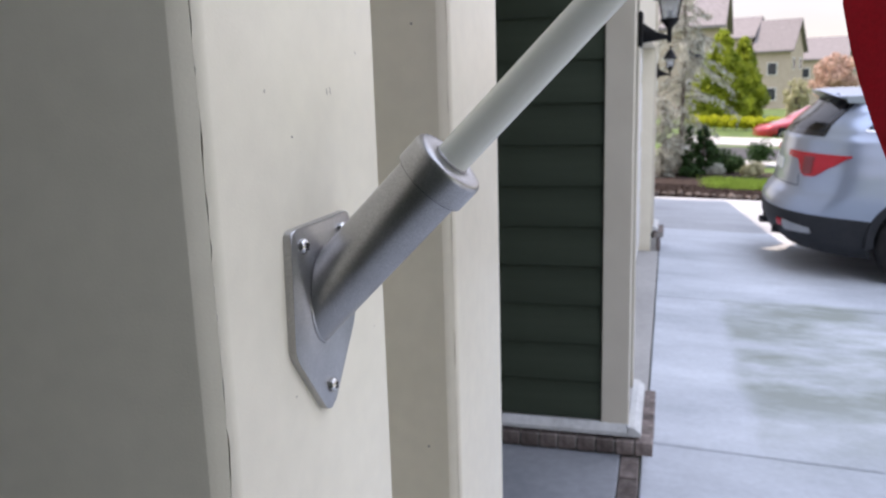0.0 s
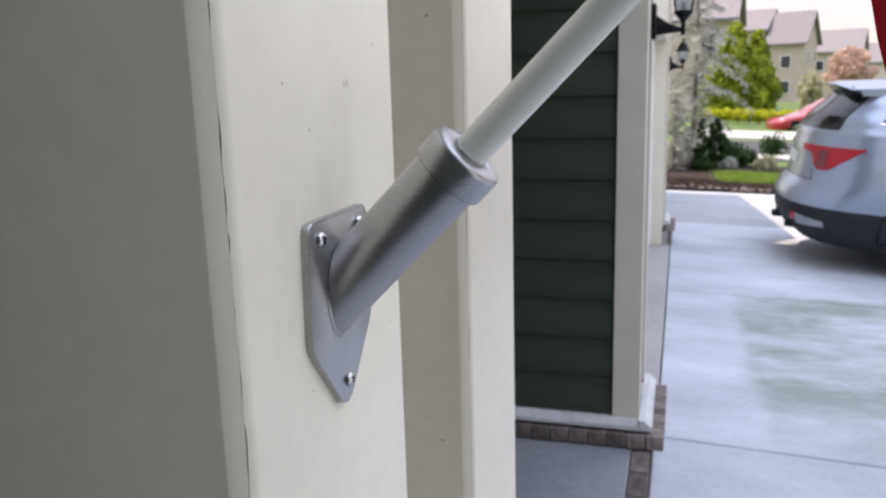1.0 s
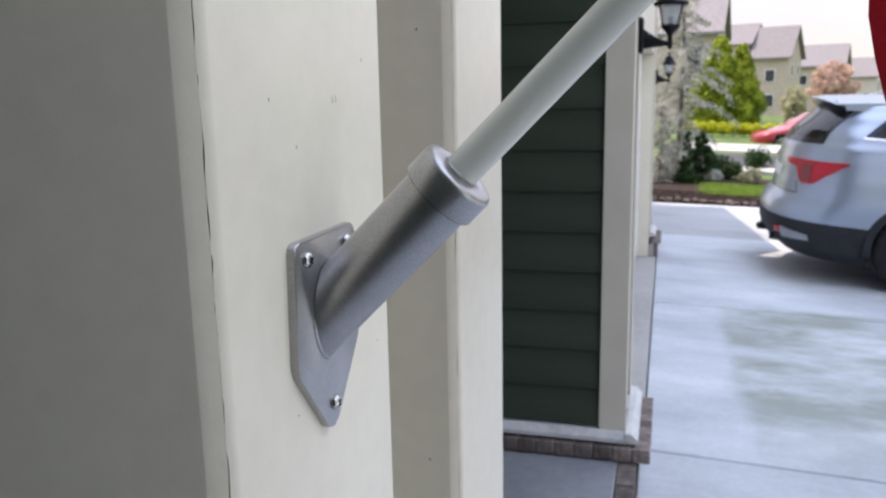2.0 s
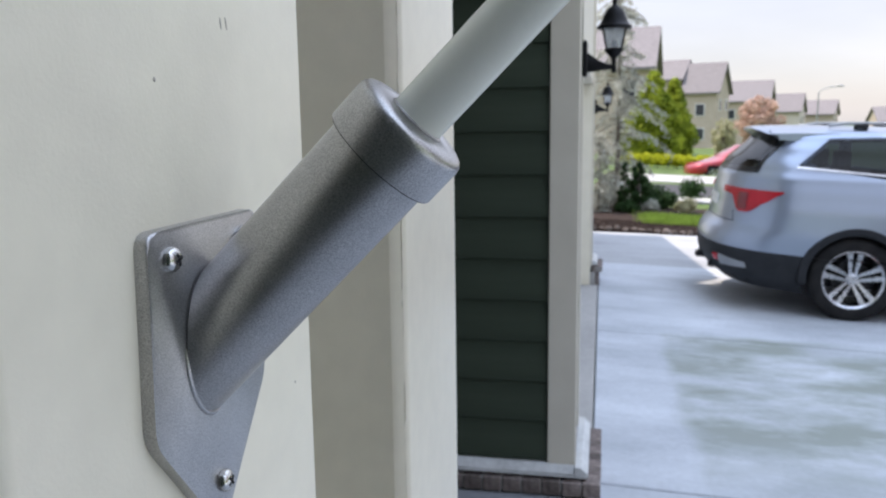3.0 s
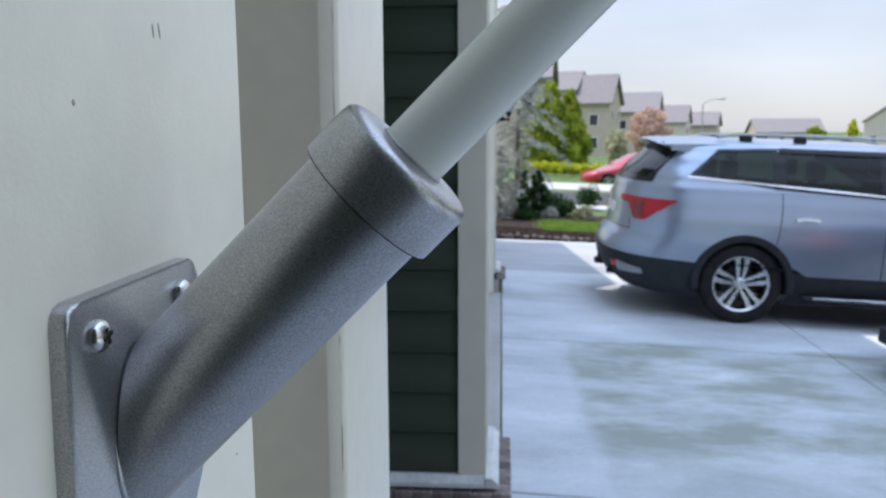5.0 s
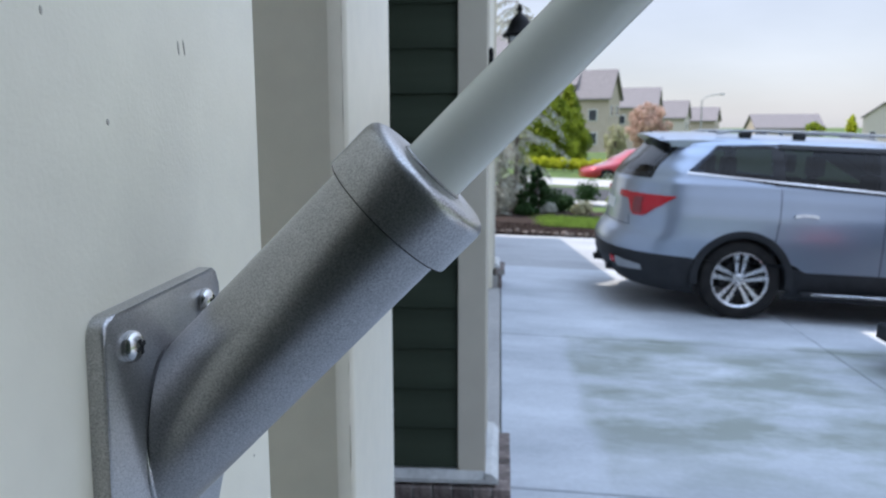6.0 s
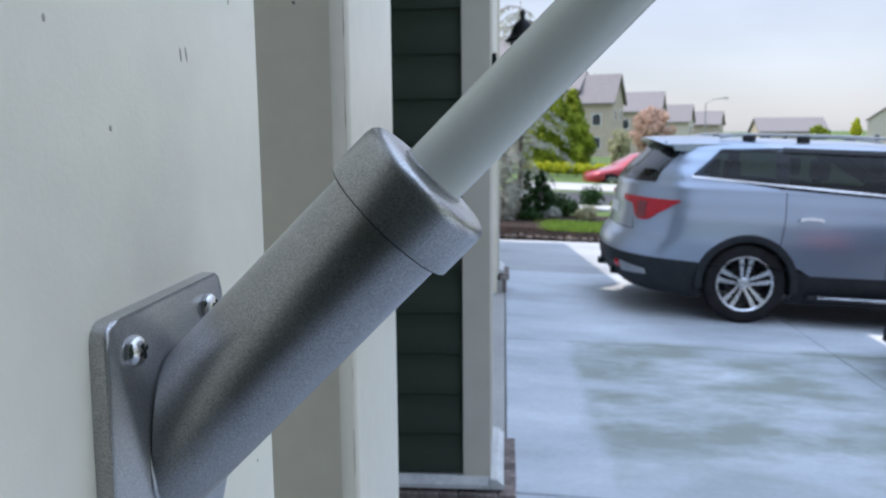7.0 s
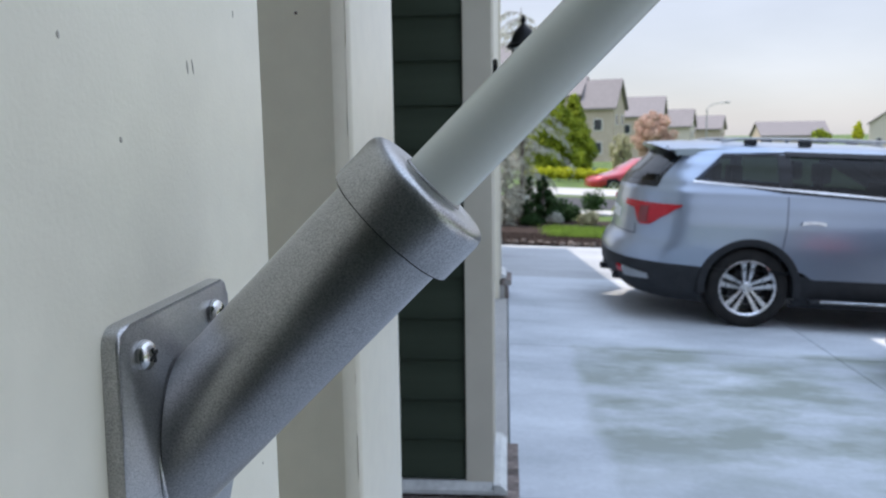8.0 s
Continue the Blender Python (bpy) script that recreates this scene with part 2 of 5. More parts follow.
M_LEAF_DARK = leaf_mat("dark_leaf", (0.02, 0.05, 0.018), (0.05, 0.10, 0.03))
M_LEAF_YEL = leaf_mat("yellow_leaf", (0.38, 0.42, 0.02), (0.62, 0.62, 0.05))
M_LEAF_SILVER = leaf_mat("silver_leaf", (0.28, 0.30, 0.25), (0.74, 0.74, 0.66))
M_LEAF_PINK = leaf_mat("pink_blossom", (0.50, 0.34, 0.27), (0.74, 0.55, 0.45))
M_LEAF_PALE = leaf_mat("pale_blossom", (0.30, 0.30, 0.16), (0.66, 0.62, 0.42))
M_BARK = mat("bark", (0.10, 0.085, 0.07), (0.22, 0.19, 0.16), 12, 0.9, bump=0.6, bump_scale=50, stretch=(1, 1, 0.25))
M_STUCCO = mat("tan_house_wall", (0.42, 0.35, 0.28), (0.50, 0.43, 0.35), 2, 0.85, bump=0.2, bump_scale=30)
M_STUCCO2 = mat("pale_house_wall", (0.55, 0.49, 0.42), (0.62, 0.56, 0.49), 2, 0.85, bump=0.2, bump_scale=30)
M_ROOF = mat("roof_shingle", (0.18, 0.165, 0.165), (0.26, 0.238, 0.24), 6, 0.9, bump=0.5, bump_scale=14, fine=0.2, fine_scale=10)
M_PANE = mat("house_window_glass", (0.03, 0.035, 0.045), (0.05, 0.055, 0.065), 2, 0.08)
M_FLAG_R = mat("red_flag_cloth", (0.42, 0.012, 0.025), (0.52, 0.02, 0.035), 10, 0.75, bump=0.15, bump_scale=700, fine=0.08, fine_scale=500)
M_FLAG_W = mat("white_flag_cloth", (0.72, 0.70, 0.72), (0.80, 0.78, 0.80), 10, 0.75, bump=0.15, bump_scale=700, fine=0.04, fine_scale=500)
M_GALV = mat("galvanised_lamp_post", (0.30, 0.31, 0.32), (0.40, 0.41, 0.42), 5, 0.5, metal=0.6)
M_INTERIOR = mat("car_interior", (0.03, 0.03, 0.035), (0.06, 0.06, 0.065), 10, 0.8)
M_GLASS = bpy.data.materials.new("clear_lantern_glass")
M_GLASS.use_nodes = True
_b = M_GLASS.node_tree.nodes["Principled BSDF"]
_b.inputs["Base Color"].default_value = (0.93, 0.95, 0.97, 1)
_b.inputs["Roughness"].default_value, _b.inputs["Transmission Weight"].default_value, _b.inputs["IOR"].default_value = 0.12, 0.85, 1.2



def see_through_tint():
    """Tinted car glass: tinted light passes, gloss follows the angle."""
    m = bpy.data.materials.new("see_through_tint")
    m.use_nodes = True
    n, l = m.node_tree.nodes, m.node_tree.links
    n.remove(n["Principled BSDF"])
    tr, gl, fr, mix = n.new("ShaderNodeBsdfTransparent"), n.new("ShaderNodeBsdfGlossy"), n.new("ShaderNodeFresnel"), n.new("ShaderNodeMixShader")
    tr.inputs["Color"].default_value = (0.19, 0.225, 0.27, 1)
    gl.inputs["Roughness"].default_value = 0.03
    fr.inputs["IOR"].default_value = 1.42
    l.new(fr.outputs[0], mix.inputs[0])
    l.new(tr.outputs[0], mix.inputs[1])
    l.new(gl.outputs[0], mix.inputs[2])
    l.new(mix.outputs[0], n["Material Output"].inputs["Surface"])
    return m


M_TINT = see_through_tint()


# ---- building helpers ----
def empty(name, place=(0, 0, 0), **tags):
    ob = new(name)
    ob.empty_display_size = 0.05
    ob.matrix_world = Matrix.Translation(place)
    return tagged(ob, **tags)


def finish(bm, smooth=True, angle=40):
    bmesh.ops.recalc_face_normals(bm, faces=bm.faces)
    for f in bm.faces:
        f.smooth = smooth
    if smooth:
        for e in bm.edges:
            if len(e.link_faces) == 2 and e.calc_face_angle(0) > radians(angle):
                e.smooth = False
    return bm


def part(name, bm, material, parent=None, label="", smooth=True, keep=False):
    """Links a bmesh, given in world metres, as one mesh object; under a parent it takes the parent's own frame."""
    if not keep:
        finish(bm, smooth)
    me = bpy.data.meshes.new(name)
    bm.to_mesh(me)
    bm.free()
    me.materials.append(material)
    ob = new(name, me)
    if parent:
        ob.parent = parent
    if label:
        tagged(ob, label=label)
    return ob


def box(bm, x0, x1, y0, y1, z0, z1, bevel=0.0, seg=1):
    r = bmesh.ops.create_cube(bm, size=1.0, matrix=Matrix.Translation(((x0 + x1) / 2, (y0 + y1) / 2, (z0 + z1) / 2)) @ Matrix.Diagonal((x1 - x0, y1 - y0, z1 - z0, 1)))
    if bevel:
        es = list({e for v in r["verts"] for e in v.link_edges})
        bmesh.ops.bevel(bm, geom=es, offset=bevel, segments=seg, affect="EDGES", profile=0.6)
    return bm


def boxed(*a, **k):
    return box(bmesh.new(), *a, **k)


def frame_axes(p0, p1):
    d = Vector(p1) - Vector(p0)
    return d, d.to_track_quat("Z", "Y").to_matrix().to_4x4()


def lathe(bm, profile, m=Matrix(), seg=32, close=False):
    """profile: (radius, height) pairs turned about the z axis of m."""
    rings = []
    for r, h in profile:
        rings.append([bm.verts.new(m @ Vector((r * math.cos(2 * math.pi * i / seg), r * math.sin(2 * math.pi * i / seg), h))) for i in range(seg)])
    for a, b in zip(rings, rings[1:]):
        for i in range(seg):
            j = (i + 1) % seg
            bm.faces.new((a[i], a[j], b[j], b[i]))
    if close:
        bm.faces.new(list(reversed(rings[0])))
        bm.faces.new(rings[-1])
    return bm


def rod(bm, p0, p1, r0, r1=None, seg=10):
    d, q = frame_axes(p0, p1)
    return lathe(bm, [(r0, 0), (r0 if r1 is None else r1, d.length)], Matrix.Translation(p0) @ q, seg, True)


def prism(bm, outline, axis, a, b):
    """Extrudes a closed outline of 2D points along an axis from a to b."""
    def at(p, h):
        return {"x": (h, p[0], p[1]), "y": (p[0], h, p[1]), "z": (p[0], p[1], h)}[axis]
    lo = [bm.verts.new(at(p, a)) for p in outline]
    hi = [bm.verts.new(at(p, b)) for p in outline]
    n = len(outline)
    bm.faces.new(lo)
    bm.faces.new(list(reversed(hi)))
    for i in range(n):
        bm.faces.new((lo[i], hi[i], hi[(i + 1) % n], lo[(i + 1) % n]))
    return bm


def lerp_table(table, x):
    for (a, va), (b, vb) in zip(table, table[1:]):
        if x <= b:
            k = max(0.0, (x - a) / (b - a))
            k = k * k * (3 - 2 * k) * 0.5 + k * 0.5
            return va + (vb - va) * k
    return table[-1][1]


def gz(x, y):
    """Height of the ground: the driveway falls gently towards the street."""
    z = -0.112 - 0.045 * max(-0.3, min(9.0, x))
    if y > 35:
        z -= min(1.2, (y - 35) * 0.014)
    return z


# ---- ground ----
def build_ground():
    bm = bmesh.new()
    xs = [-900, -300, -120, -60, -30, -15, -8, -4, -2, -0.3, 1, 3, 5, 7, 9, 12, 20, 35, 60, 120, 300, 900]
    yy = [-600, -200, -80, -30, -10, -4, 0, 4, 8, 12.9, 16, 20, 26, 35, 50, 70, 100, 121, 160, 300, 600, 1500]
    vs = [[bm.verts.new((x, y, gz(x, y) - 0.06)) for x in xs] for y in yy]
    for r0, r1 in zip(vs, vs[1:]):
        for i in range(len(xs) - 1):
            bm.faces.new((r0[i], r0[i + 1], r1[i + 1], r1[i]))
    tagged(part("ground", bm, M_GRASS), "mown spring grass and soil reaching the horizon", "ground", kind="structure")
    # driveway slabs, with open joints between them
    drive = empty("driveway", (0, 0, 0), label="pale stained concrete driveway in jointed slabs", category="driveway", kind="structure")
    xs = [(-0.070, 2.600), (2.607, 5.4), (5.414, 8.9)]
    ys = [(-3.5, 0.4), (0.414, 3.742), (3.757, 6.60), (6.618, 9.92), (9.945, 12.95)]
    for x0, x1 in xs:
        for y0, y1 in ys:
            x00 = x0 if x0 > 0 else -0.085 if y0 < 3 else -1.2 if y0 > 9 else x0
            bm = bmesh.new()
            g = 0.006
            top = [(x00 + g, y0 + g), (x1 - g, y0 + g), (x1 - g, y1 - g), (x00 + g, y1 - g)]
            rim = [(x00, y0), (x1, y0), (x1, y1), (x00, y1)]
            a = [bm.verts.new((x, y, gz(x, y))) for x, y in top]
            b = [bm.verts.new((x, y, gz(x, y) - g)) for x, y in rim]
            c = [bm.verts.new((x, y, gz(x, y) - 0.055)) for x, y in rim]
            bm.faces.new(a)
            for u, w in ((a, b), (b, c)):
                for i in range(4):
                    bm.faces.new((u[i], u[(i + 1) % 4], w[(i + 1) % 4], w[i]))
            part("slab", bm, M_FAR_SLAB if y0 > 9 else M_DRIVE, drive, smooth=False)
    # apron between the garage door and the driveway
    tagged(part("apron", boxed(-0.33, -0.078, 3.93, 8.44, -0.2, -0.098, bevel=0.004), M_CONC, smooth=False), "narrow concrete apron before the garage door", "apron", kind="structure")
    tagged(part("porch_floor", boxed(-2.55, -0.168, -1.4, 3.345, -0.25, 0.030, bevel=0.006), M_PORCH, smooth=False), "smooth grey concrete porch floor", "floor", kind="structure")
    # far road, bed and lawn
    tagged(part("mulch_bed", prism_on_ground(-6, 9, 12.98, 16.9, 0.05), M_MULCH, smooth=False), "dark bark mulch bed beside the driveway", "flower bed", kind="structure")
    tagged(part("road", prism_on_ground(-30, 60, 20.6, 24.6, -0.02), M_ASPH, smooth=False), "dark asphalt side street", "road", kind="structure")
    tagged(part("pavement", prism_on_ground(-30, 60, 18.9, 20.1, 0.0), M_CONC, smooth=False), "pale concrete pavement along the street", "pavement", kind="structure")
    tagged(part("driveway_far", prism_on_ground(0.5, 9, 25.4, 29.0, 0.0), M_CONC, smooth=False), "pale concrete parking strip across the street", "driveway", kind="structure")


def prism_on_ground(x0, x1, y0, y1, lift):
    bm = bmesh.new()
    n = 12
    for i in range(n):
        a, b = x0 + (x1 - x0) * i / n, x0 + (x1 - x0) * (i + 1) / n
        t = [bm.verts.new((x, y, gz(x, y) - 0.03 + lift)) for x, y in ((a, y0), (b, y0), (b, y1), (a, y1))]
        u = [bm.verts.new((x, y, gz(x, y) - 0.10)) for x, y in ((a, y0), (b, y0), (b, y1), (a, y1))]
        bm.faces.new(t)
        for k in range(4):
            bm.faces.new((t[k], t[(k + 1) % 4], u[(k + 1) % 4], u[k]))
    bmesh.ops.remove_doubles(bm, verts=bm.verts, dist=1e-5)
    return bm


build_ground()


# ---- the house: porch, pier, garage front ----
def build_column(y0, y1, name_label):
    """A boxed porch column: front and side boards with a caulked seam near the corner."""
    col = empty("porch_column", (-0.288, y0 + 0.104, 0.03), label=name_label, category="column", group="porch columns")
    o = Vector((-0.288, y0 + 0.104, 0.03))
    x1, x0 = -0.183, -0.393

    def loc(bm):
        bmesh.ops.translate(bm, verts=bm.verts, vec=-o)
        return bm
    # the two boards meet on a rounded corner with a ragged caulk seam
    zs = [0.031 + (2.62 - 0.031) * i / 420 for i in range(421)]

    def loft(fn):
        bm = bmesh.new()
        rings = [[bm.verts.new((x, y, z)) for x, y in fn(z)] for z in zs]
        n = len(rings[0])
        for p, q in zip(rings, rings[1:]):
            for i in range(n):
                bm.faces.new((p[i], p[(i + 1) % n], q[(i + 1) % n], q[i]))
        bm.faces.new(rings[0])
        bm.faces.new(rings[-1])
        return bm

    def rag(z, k):
        return 0.00032 * noise.noise(Vector((k, y0 * 9, z * 34))) + 0.00050 * noise.noise(Vector((k, y0 * 5, z * 150)))

    def side(z):
        c = rag(z, 1.3)
        return [(x0, y0), (x1 - 0.0112, y0), (x1 - 0.0104, y0 + 0.0003), (x1 - 0.0066, y0 + 0.0026 + 0.4 * c), (x1 - 0.0031 + c, y0 + 0.0052 + c), (x1 - 0.0035 + c, y0 + 0.0062), (x1 - 0.0120, y0 + 0.0115), (x0, y0 + 0.0115)]

    def front(z):
        c = rag(z, 7.7)
        return [(x1 - 0.0033, y0 + 0.0063), (x1 - 0.0029 + c, y0 + 0.0054 + c), (x1 - 0.0015, y0 + 0.0068 + 0.4 * c), (x1 - 0.0005, y0 + 0.0084), (x1, y0 + 0.0104), (x1, y1 - 0.002), (x1 - 0.002, y1), (x1 - 0.019, y1), (x1 - 0.019, y0 + 0.0120), (x1 - 0.0112, y0 + 0.0120)]
    part("side_board", loc(loft(side)), M_POST, col)
    part("front_board", loc(loft(front)), M_POST, col)
    part("side_board", loc(boxed(x0, x1 - 0.0195, y1 - 0.019, y1 - 0.001, 0.031, 2.62, bevel=0.002)), M_POST, col)
    part("back_board", loc(boxed(x0 + 0.001, x0 + 0.019, y0 + 0.0122, y1 - 0.0195, 0.031, 2.62, bevel=0.002)), M_POST, col)
    return col


def build_house():
    build_column(0.2840, 0.4875, "cream-painted boxed porch column carrying the flag bracket")
    build_column(0.6700, 0.8670, "cream-painted boxed porch column standing behind its twin")
    # small dark nicks in the paint of the front column
    column = bpy.data.objects["porch_column"]
    for y, z, w, h, tilt in ((0.4118, 1.6175, 0.0009, 0.0036, 8), (0.4160, 1.6180, 0.0007, 0.0040, 14), (0.3405, 1.6185, 0.0010, 0.0016, 0), (0.3660, 1.5955, 0.0012, 0.0013, 0), (0.4660, 1.4660, 0.0009, 0.0011, 0), (0.4560, 1.6400, 0.0006, 0.0022, 5), (0.3520, 1.4620, 0.0008, 0.0010, 0)):
        bm = bmesh.new()
        bmesh.ops.create_icosphere(bm, subdivisions=2, radius=1.0, matrix=Matrix.Translation((0.105, y - 0.284 - 0.104, z - 0.03)) @ Matrix.Rotation(radians(tilt), 4, "X") @ Matrix.Diagonal((0.0003, w * 0.6, h * 0.62, 1)))
        part("paint_nick", bm, M_NICK, column, "small dark paint nick")
    # porch beam and ceiling
    tagged(part("porch_beam", boxed(-0.405, -0.170, -1.4, 3.335, 2.622, 2.95, bevel=0.004), M_TRIM, smooth=False), "cream-painted beam over the porch columns", "beam", kind="structure")
    tagged(part("ceiling", boxed(-2.55, -0.41, -1.4, 3.335, 2.78, 2.82), M_TRIM, smooth=False), "painted porch ceiling", "ceiling", kind="structure")
    tagged(part("wall_porch_back", boxed(-2.75, -2.56, -1.4, 8.94, -0.2, 5.2), M_GREEN, smooth=False), "dark green back wall of the porch", "wall", kind="structure")
    # green wall closing the porch, lap siding boards
    wall = tagged(part("wall_green", boxed(-2.555, -0.16, 3.362, 3.50, -0.2, 2.78), M_GREEN, smooth=False), "dark green lap-sided wall beside the garage", "wall", kind="structure")
    bm = bmesh.new()
    prism(bm, [(3.343, 0.0), (3.343, 0.004), (3.354, 0.186), (3.3615, 0.186), (3.3615, 0.0)], "x", -2.55, -0.2572)
    finish(bm, False)
    board = bpy.data.meshes.new("siding_board")
    bm.to_mesh(board)
    bm.free()
    board.materials.append(M_GREEN)
    for k in range(15):
        ob = new("siding_board", board)
        ob.parent = wall
        ob.location = (0, 0, 0.1656 + 0.1734 * k)
    # corner boards of the pier
    for name, b in (("corner_board", (-0.256, -0.1395, 3.334, 3.361)), ("corner_board", (-0.166, -0.1400, 3.362, 3.455)), ("jamb_board", (-0.166, -0.1405, 3.80, 3.915))):
        tagged(part(name, boxed(b[0], b[1], b[2], b[3], 0.145, 5.2 if b[2] > 3.35 else 2.78, bevel=0.0025), M_TRIM), "cream-painted corner trim board", "trim", kind="structure")
    tagged(part("wall_pier", boxed(-0.32, -0.158, 3.456, 3.90, -0.2, 5.2), M_GREEN, smooth=False), "green garage pier wall", "wall", kind="structure")
    tagged(part("wall_pier_far", boxed(-0.32, -0.158, 8.46, 8.90, -0.2, 5.2), M_TRIM, smooth=False), "cream garage pier wall", "wall", kind="structure")
    tagged(part("wall_gable", boxed(-0.32, -0.158, 3.905, 8.455, 1.97, 5.2), M_TRIM, smooth=False), "cream-painted wall above the garage door", "wall", kind="structure")
    tagged(part("jamb_board_far", boxed(-0.30, -0.1400, 8.44, 8.56, 0.10, 5.2, bevel=0.0025), M_TRIM), "cream-painted trim board of the far pier", "trim", kind="structure")
    tagged(part("corner_board_far", boxed(-0.30, -0.1400, 8.84, 8.945, 0.10, 5.2, bevel=0.0025), M_TRIM), "cream-painted corner board of the far pier", "trim", kind="structure")
    tagged(part("wall_end", boxed(-2.75, -0.305, 8.78, 8.94, -0.2, 5.2), M_GREEN, smooth=False), "green end wall of the house", "wall", kind="structure")
    tagged(part("wall_upper", boxed(-0.32, -0.158, -1.4, 3.36, 2.952, 5.2), M_GREEN, smooth=False), "green upper wall above the porch", "wall", kind="structure")
    # unseen wall, added behind the viewpoint; its length darkens the columns' near faces
    tagged(part("wall_south", boxed(-2.75, 2.15, -1.60, -1.42, -0.3, 5.2), M_GREEN, smooth=False), "unseen green wall added to shade the columns' near faces", "wall", kind="structure")
    # sloped white sill board round the pier
    bm = bmesh.new()
    prism(bm, [(3.300, 0.114), (3.300, 0.132), (3.332, 0.158), (3.360, 0.158), (3.360, 0.114)], "x", -2.5, -0.141)
    tagged(part("sill_trim", bm, M_SILL, smooth=False), "white-painted sloping sill board above the bricks", "trim", kind="structure")
    bm = bmesh.new()
    prism(bm, [(-0.1390, 0.114), (-0.1390, 0.158), (-0.1120, 0.156), (-0.084, 0.132), (-0.084, 0.114)], "y", 3.3005, 3.90)
    tagged(part("sill_trim", bm, M_SILL, smooth=False), "white-painted sloping sill board above the bricks", "trim", kind="structure")
    bm = bmesh.new()
    prism(bm, [(-0.1390, 0.114), (-0.1390, 0.158), (-0.1120, 0.156), (-0.084, 0.132), (-0.084, 0.114)], "y", 8.44, 8.945)
    tagged(part("sill_trim_far", bm, M_SILL, smooth=False), "white-painted sloping sill board above the bricks", "trim", kind="structure")
    # garage door, four panelled sections
    door = empty("garage_door", (-0.30, 6.18, -0.09), label="white sectional garage door, closed", category="garage door", kind="structure")
    for k in range(4):
        sec = part("section", boxed(-0.02, 0.02, -2.27, 2.27, 0.002 + 0.58 * k, 0.576 + 0.58 * k, bevel=0.004), M_WHITE, door, smooth=False)
        for j in range(4):
            part("raised_panel", boxed(0.0205, 0.030, -2.15 + 1.1 * j, -1.15 + 1.1 * j, 0.08 + 0.58 * k, 0.50 + 0.58 * k, bevel=0.008), M_WHITE, sec, smooth=False)
    tagged(part("garage_frame", boxed(-0.32, -0.159, 3.916, 3.95, -0.097, 1.968, bevel=0.002), M_WHITE, smooth=False), "white garage door frame", "trim", kind="structure")
    tagged(part("garage_frame", boxed(-0.32, -0.159, 8.405, 8.438, -0.097, 1.968, bevel=0.002), M_POST, smooth=False), "cream garage door frame", "trim", kind="structure")
    # foundations under the brick ledges
    tagged(part("foundation", boxed(-2.5, -0.105, 3.363, 3.905, -0.25, 0.036, bevel=0.003), M_CONC, smooth=False), "concrete foundation under the brick ledge", "foundation", kind="structure")
    tagged(part("foundation_far", boxed(-0.5, -0.105, 8.45, 8.945, -0.25, 0.036, bevel=0.003), M_CONC, smooth=False), "concrete foundation under the brick ledge", "foundation", kind="structure")
    # unseen roofs over porch and garage and over the house behind, sized for their shadows
    bm = bmesh.new()
    prism(bm, [(0.38, 5.30), (0.38, 5.46), (-4.2, 8.1), (-8.6, 5.32), (-8.6, 5.16)], "y", -3.9, 9.62)
    tagged(part("roof", bm, M_ROOF, smooth=False), "brown shingle gable roof", "roof", kind="structure")
    # unseen house, added to shade the far slabs; height and turn set the shadow edge
    wing = empty("neighbour_house", (-4.2, 11.0, -0.1), label="unseen tan house with a shingle roof, added to shade the far driveway", category="house")
    part("wall", boxed(-2.0, 2.55, -2.005, 1.9, -0.1, 4.9), M_STUCCO, wing, smooth=False)
    bm = bmesh.new()
    prism(bm, [(2.80, 4.90), (2.80, 5.04), (0.3, 8.9), (-2.3, 5.04), (-2.3, 4.90)], "y", -1.37, 2.06)
    part("roof", bm, M_ROOF, wing, smooth=False)
    wing.matrix_world = Matrix.Translation((-4.2, 11.0, -0.1)) @ Matrix.Rotation(radians(6.5), 4, "Z")


build_house()


# ---- flag bracket, pole, flag ----
PY = 0.3845                       # the upright plane of the pole
AXIS = Vector((1, 0, 1)).normalized()
C0 = Vector((-0.179, PY, 1.5081))  # where the tube's axis meets the plate


def tube_matrix(s):
    """Frame with z along the pole's axis, s metres out from the plate."""
    return Matrix.Translation(C0 + AXIS * s) @ AXIS.to_track_quat("Z", "Y").to_matrix().to_4x4()


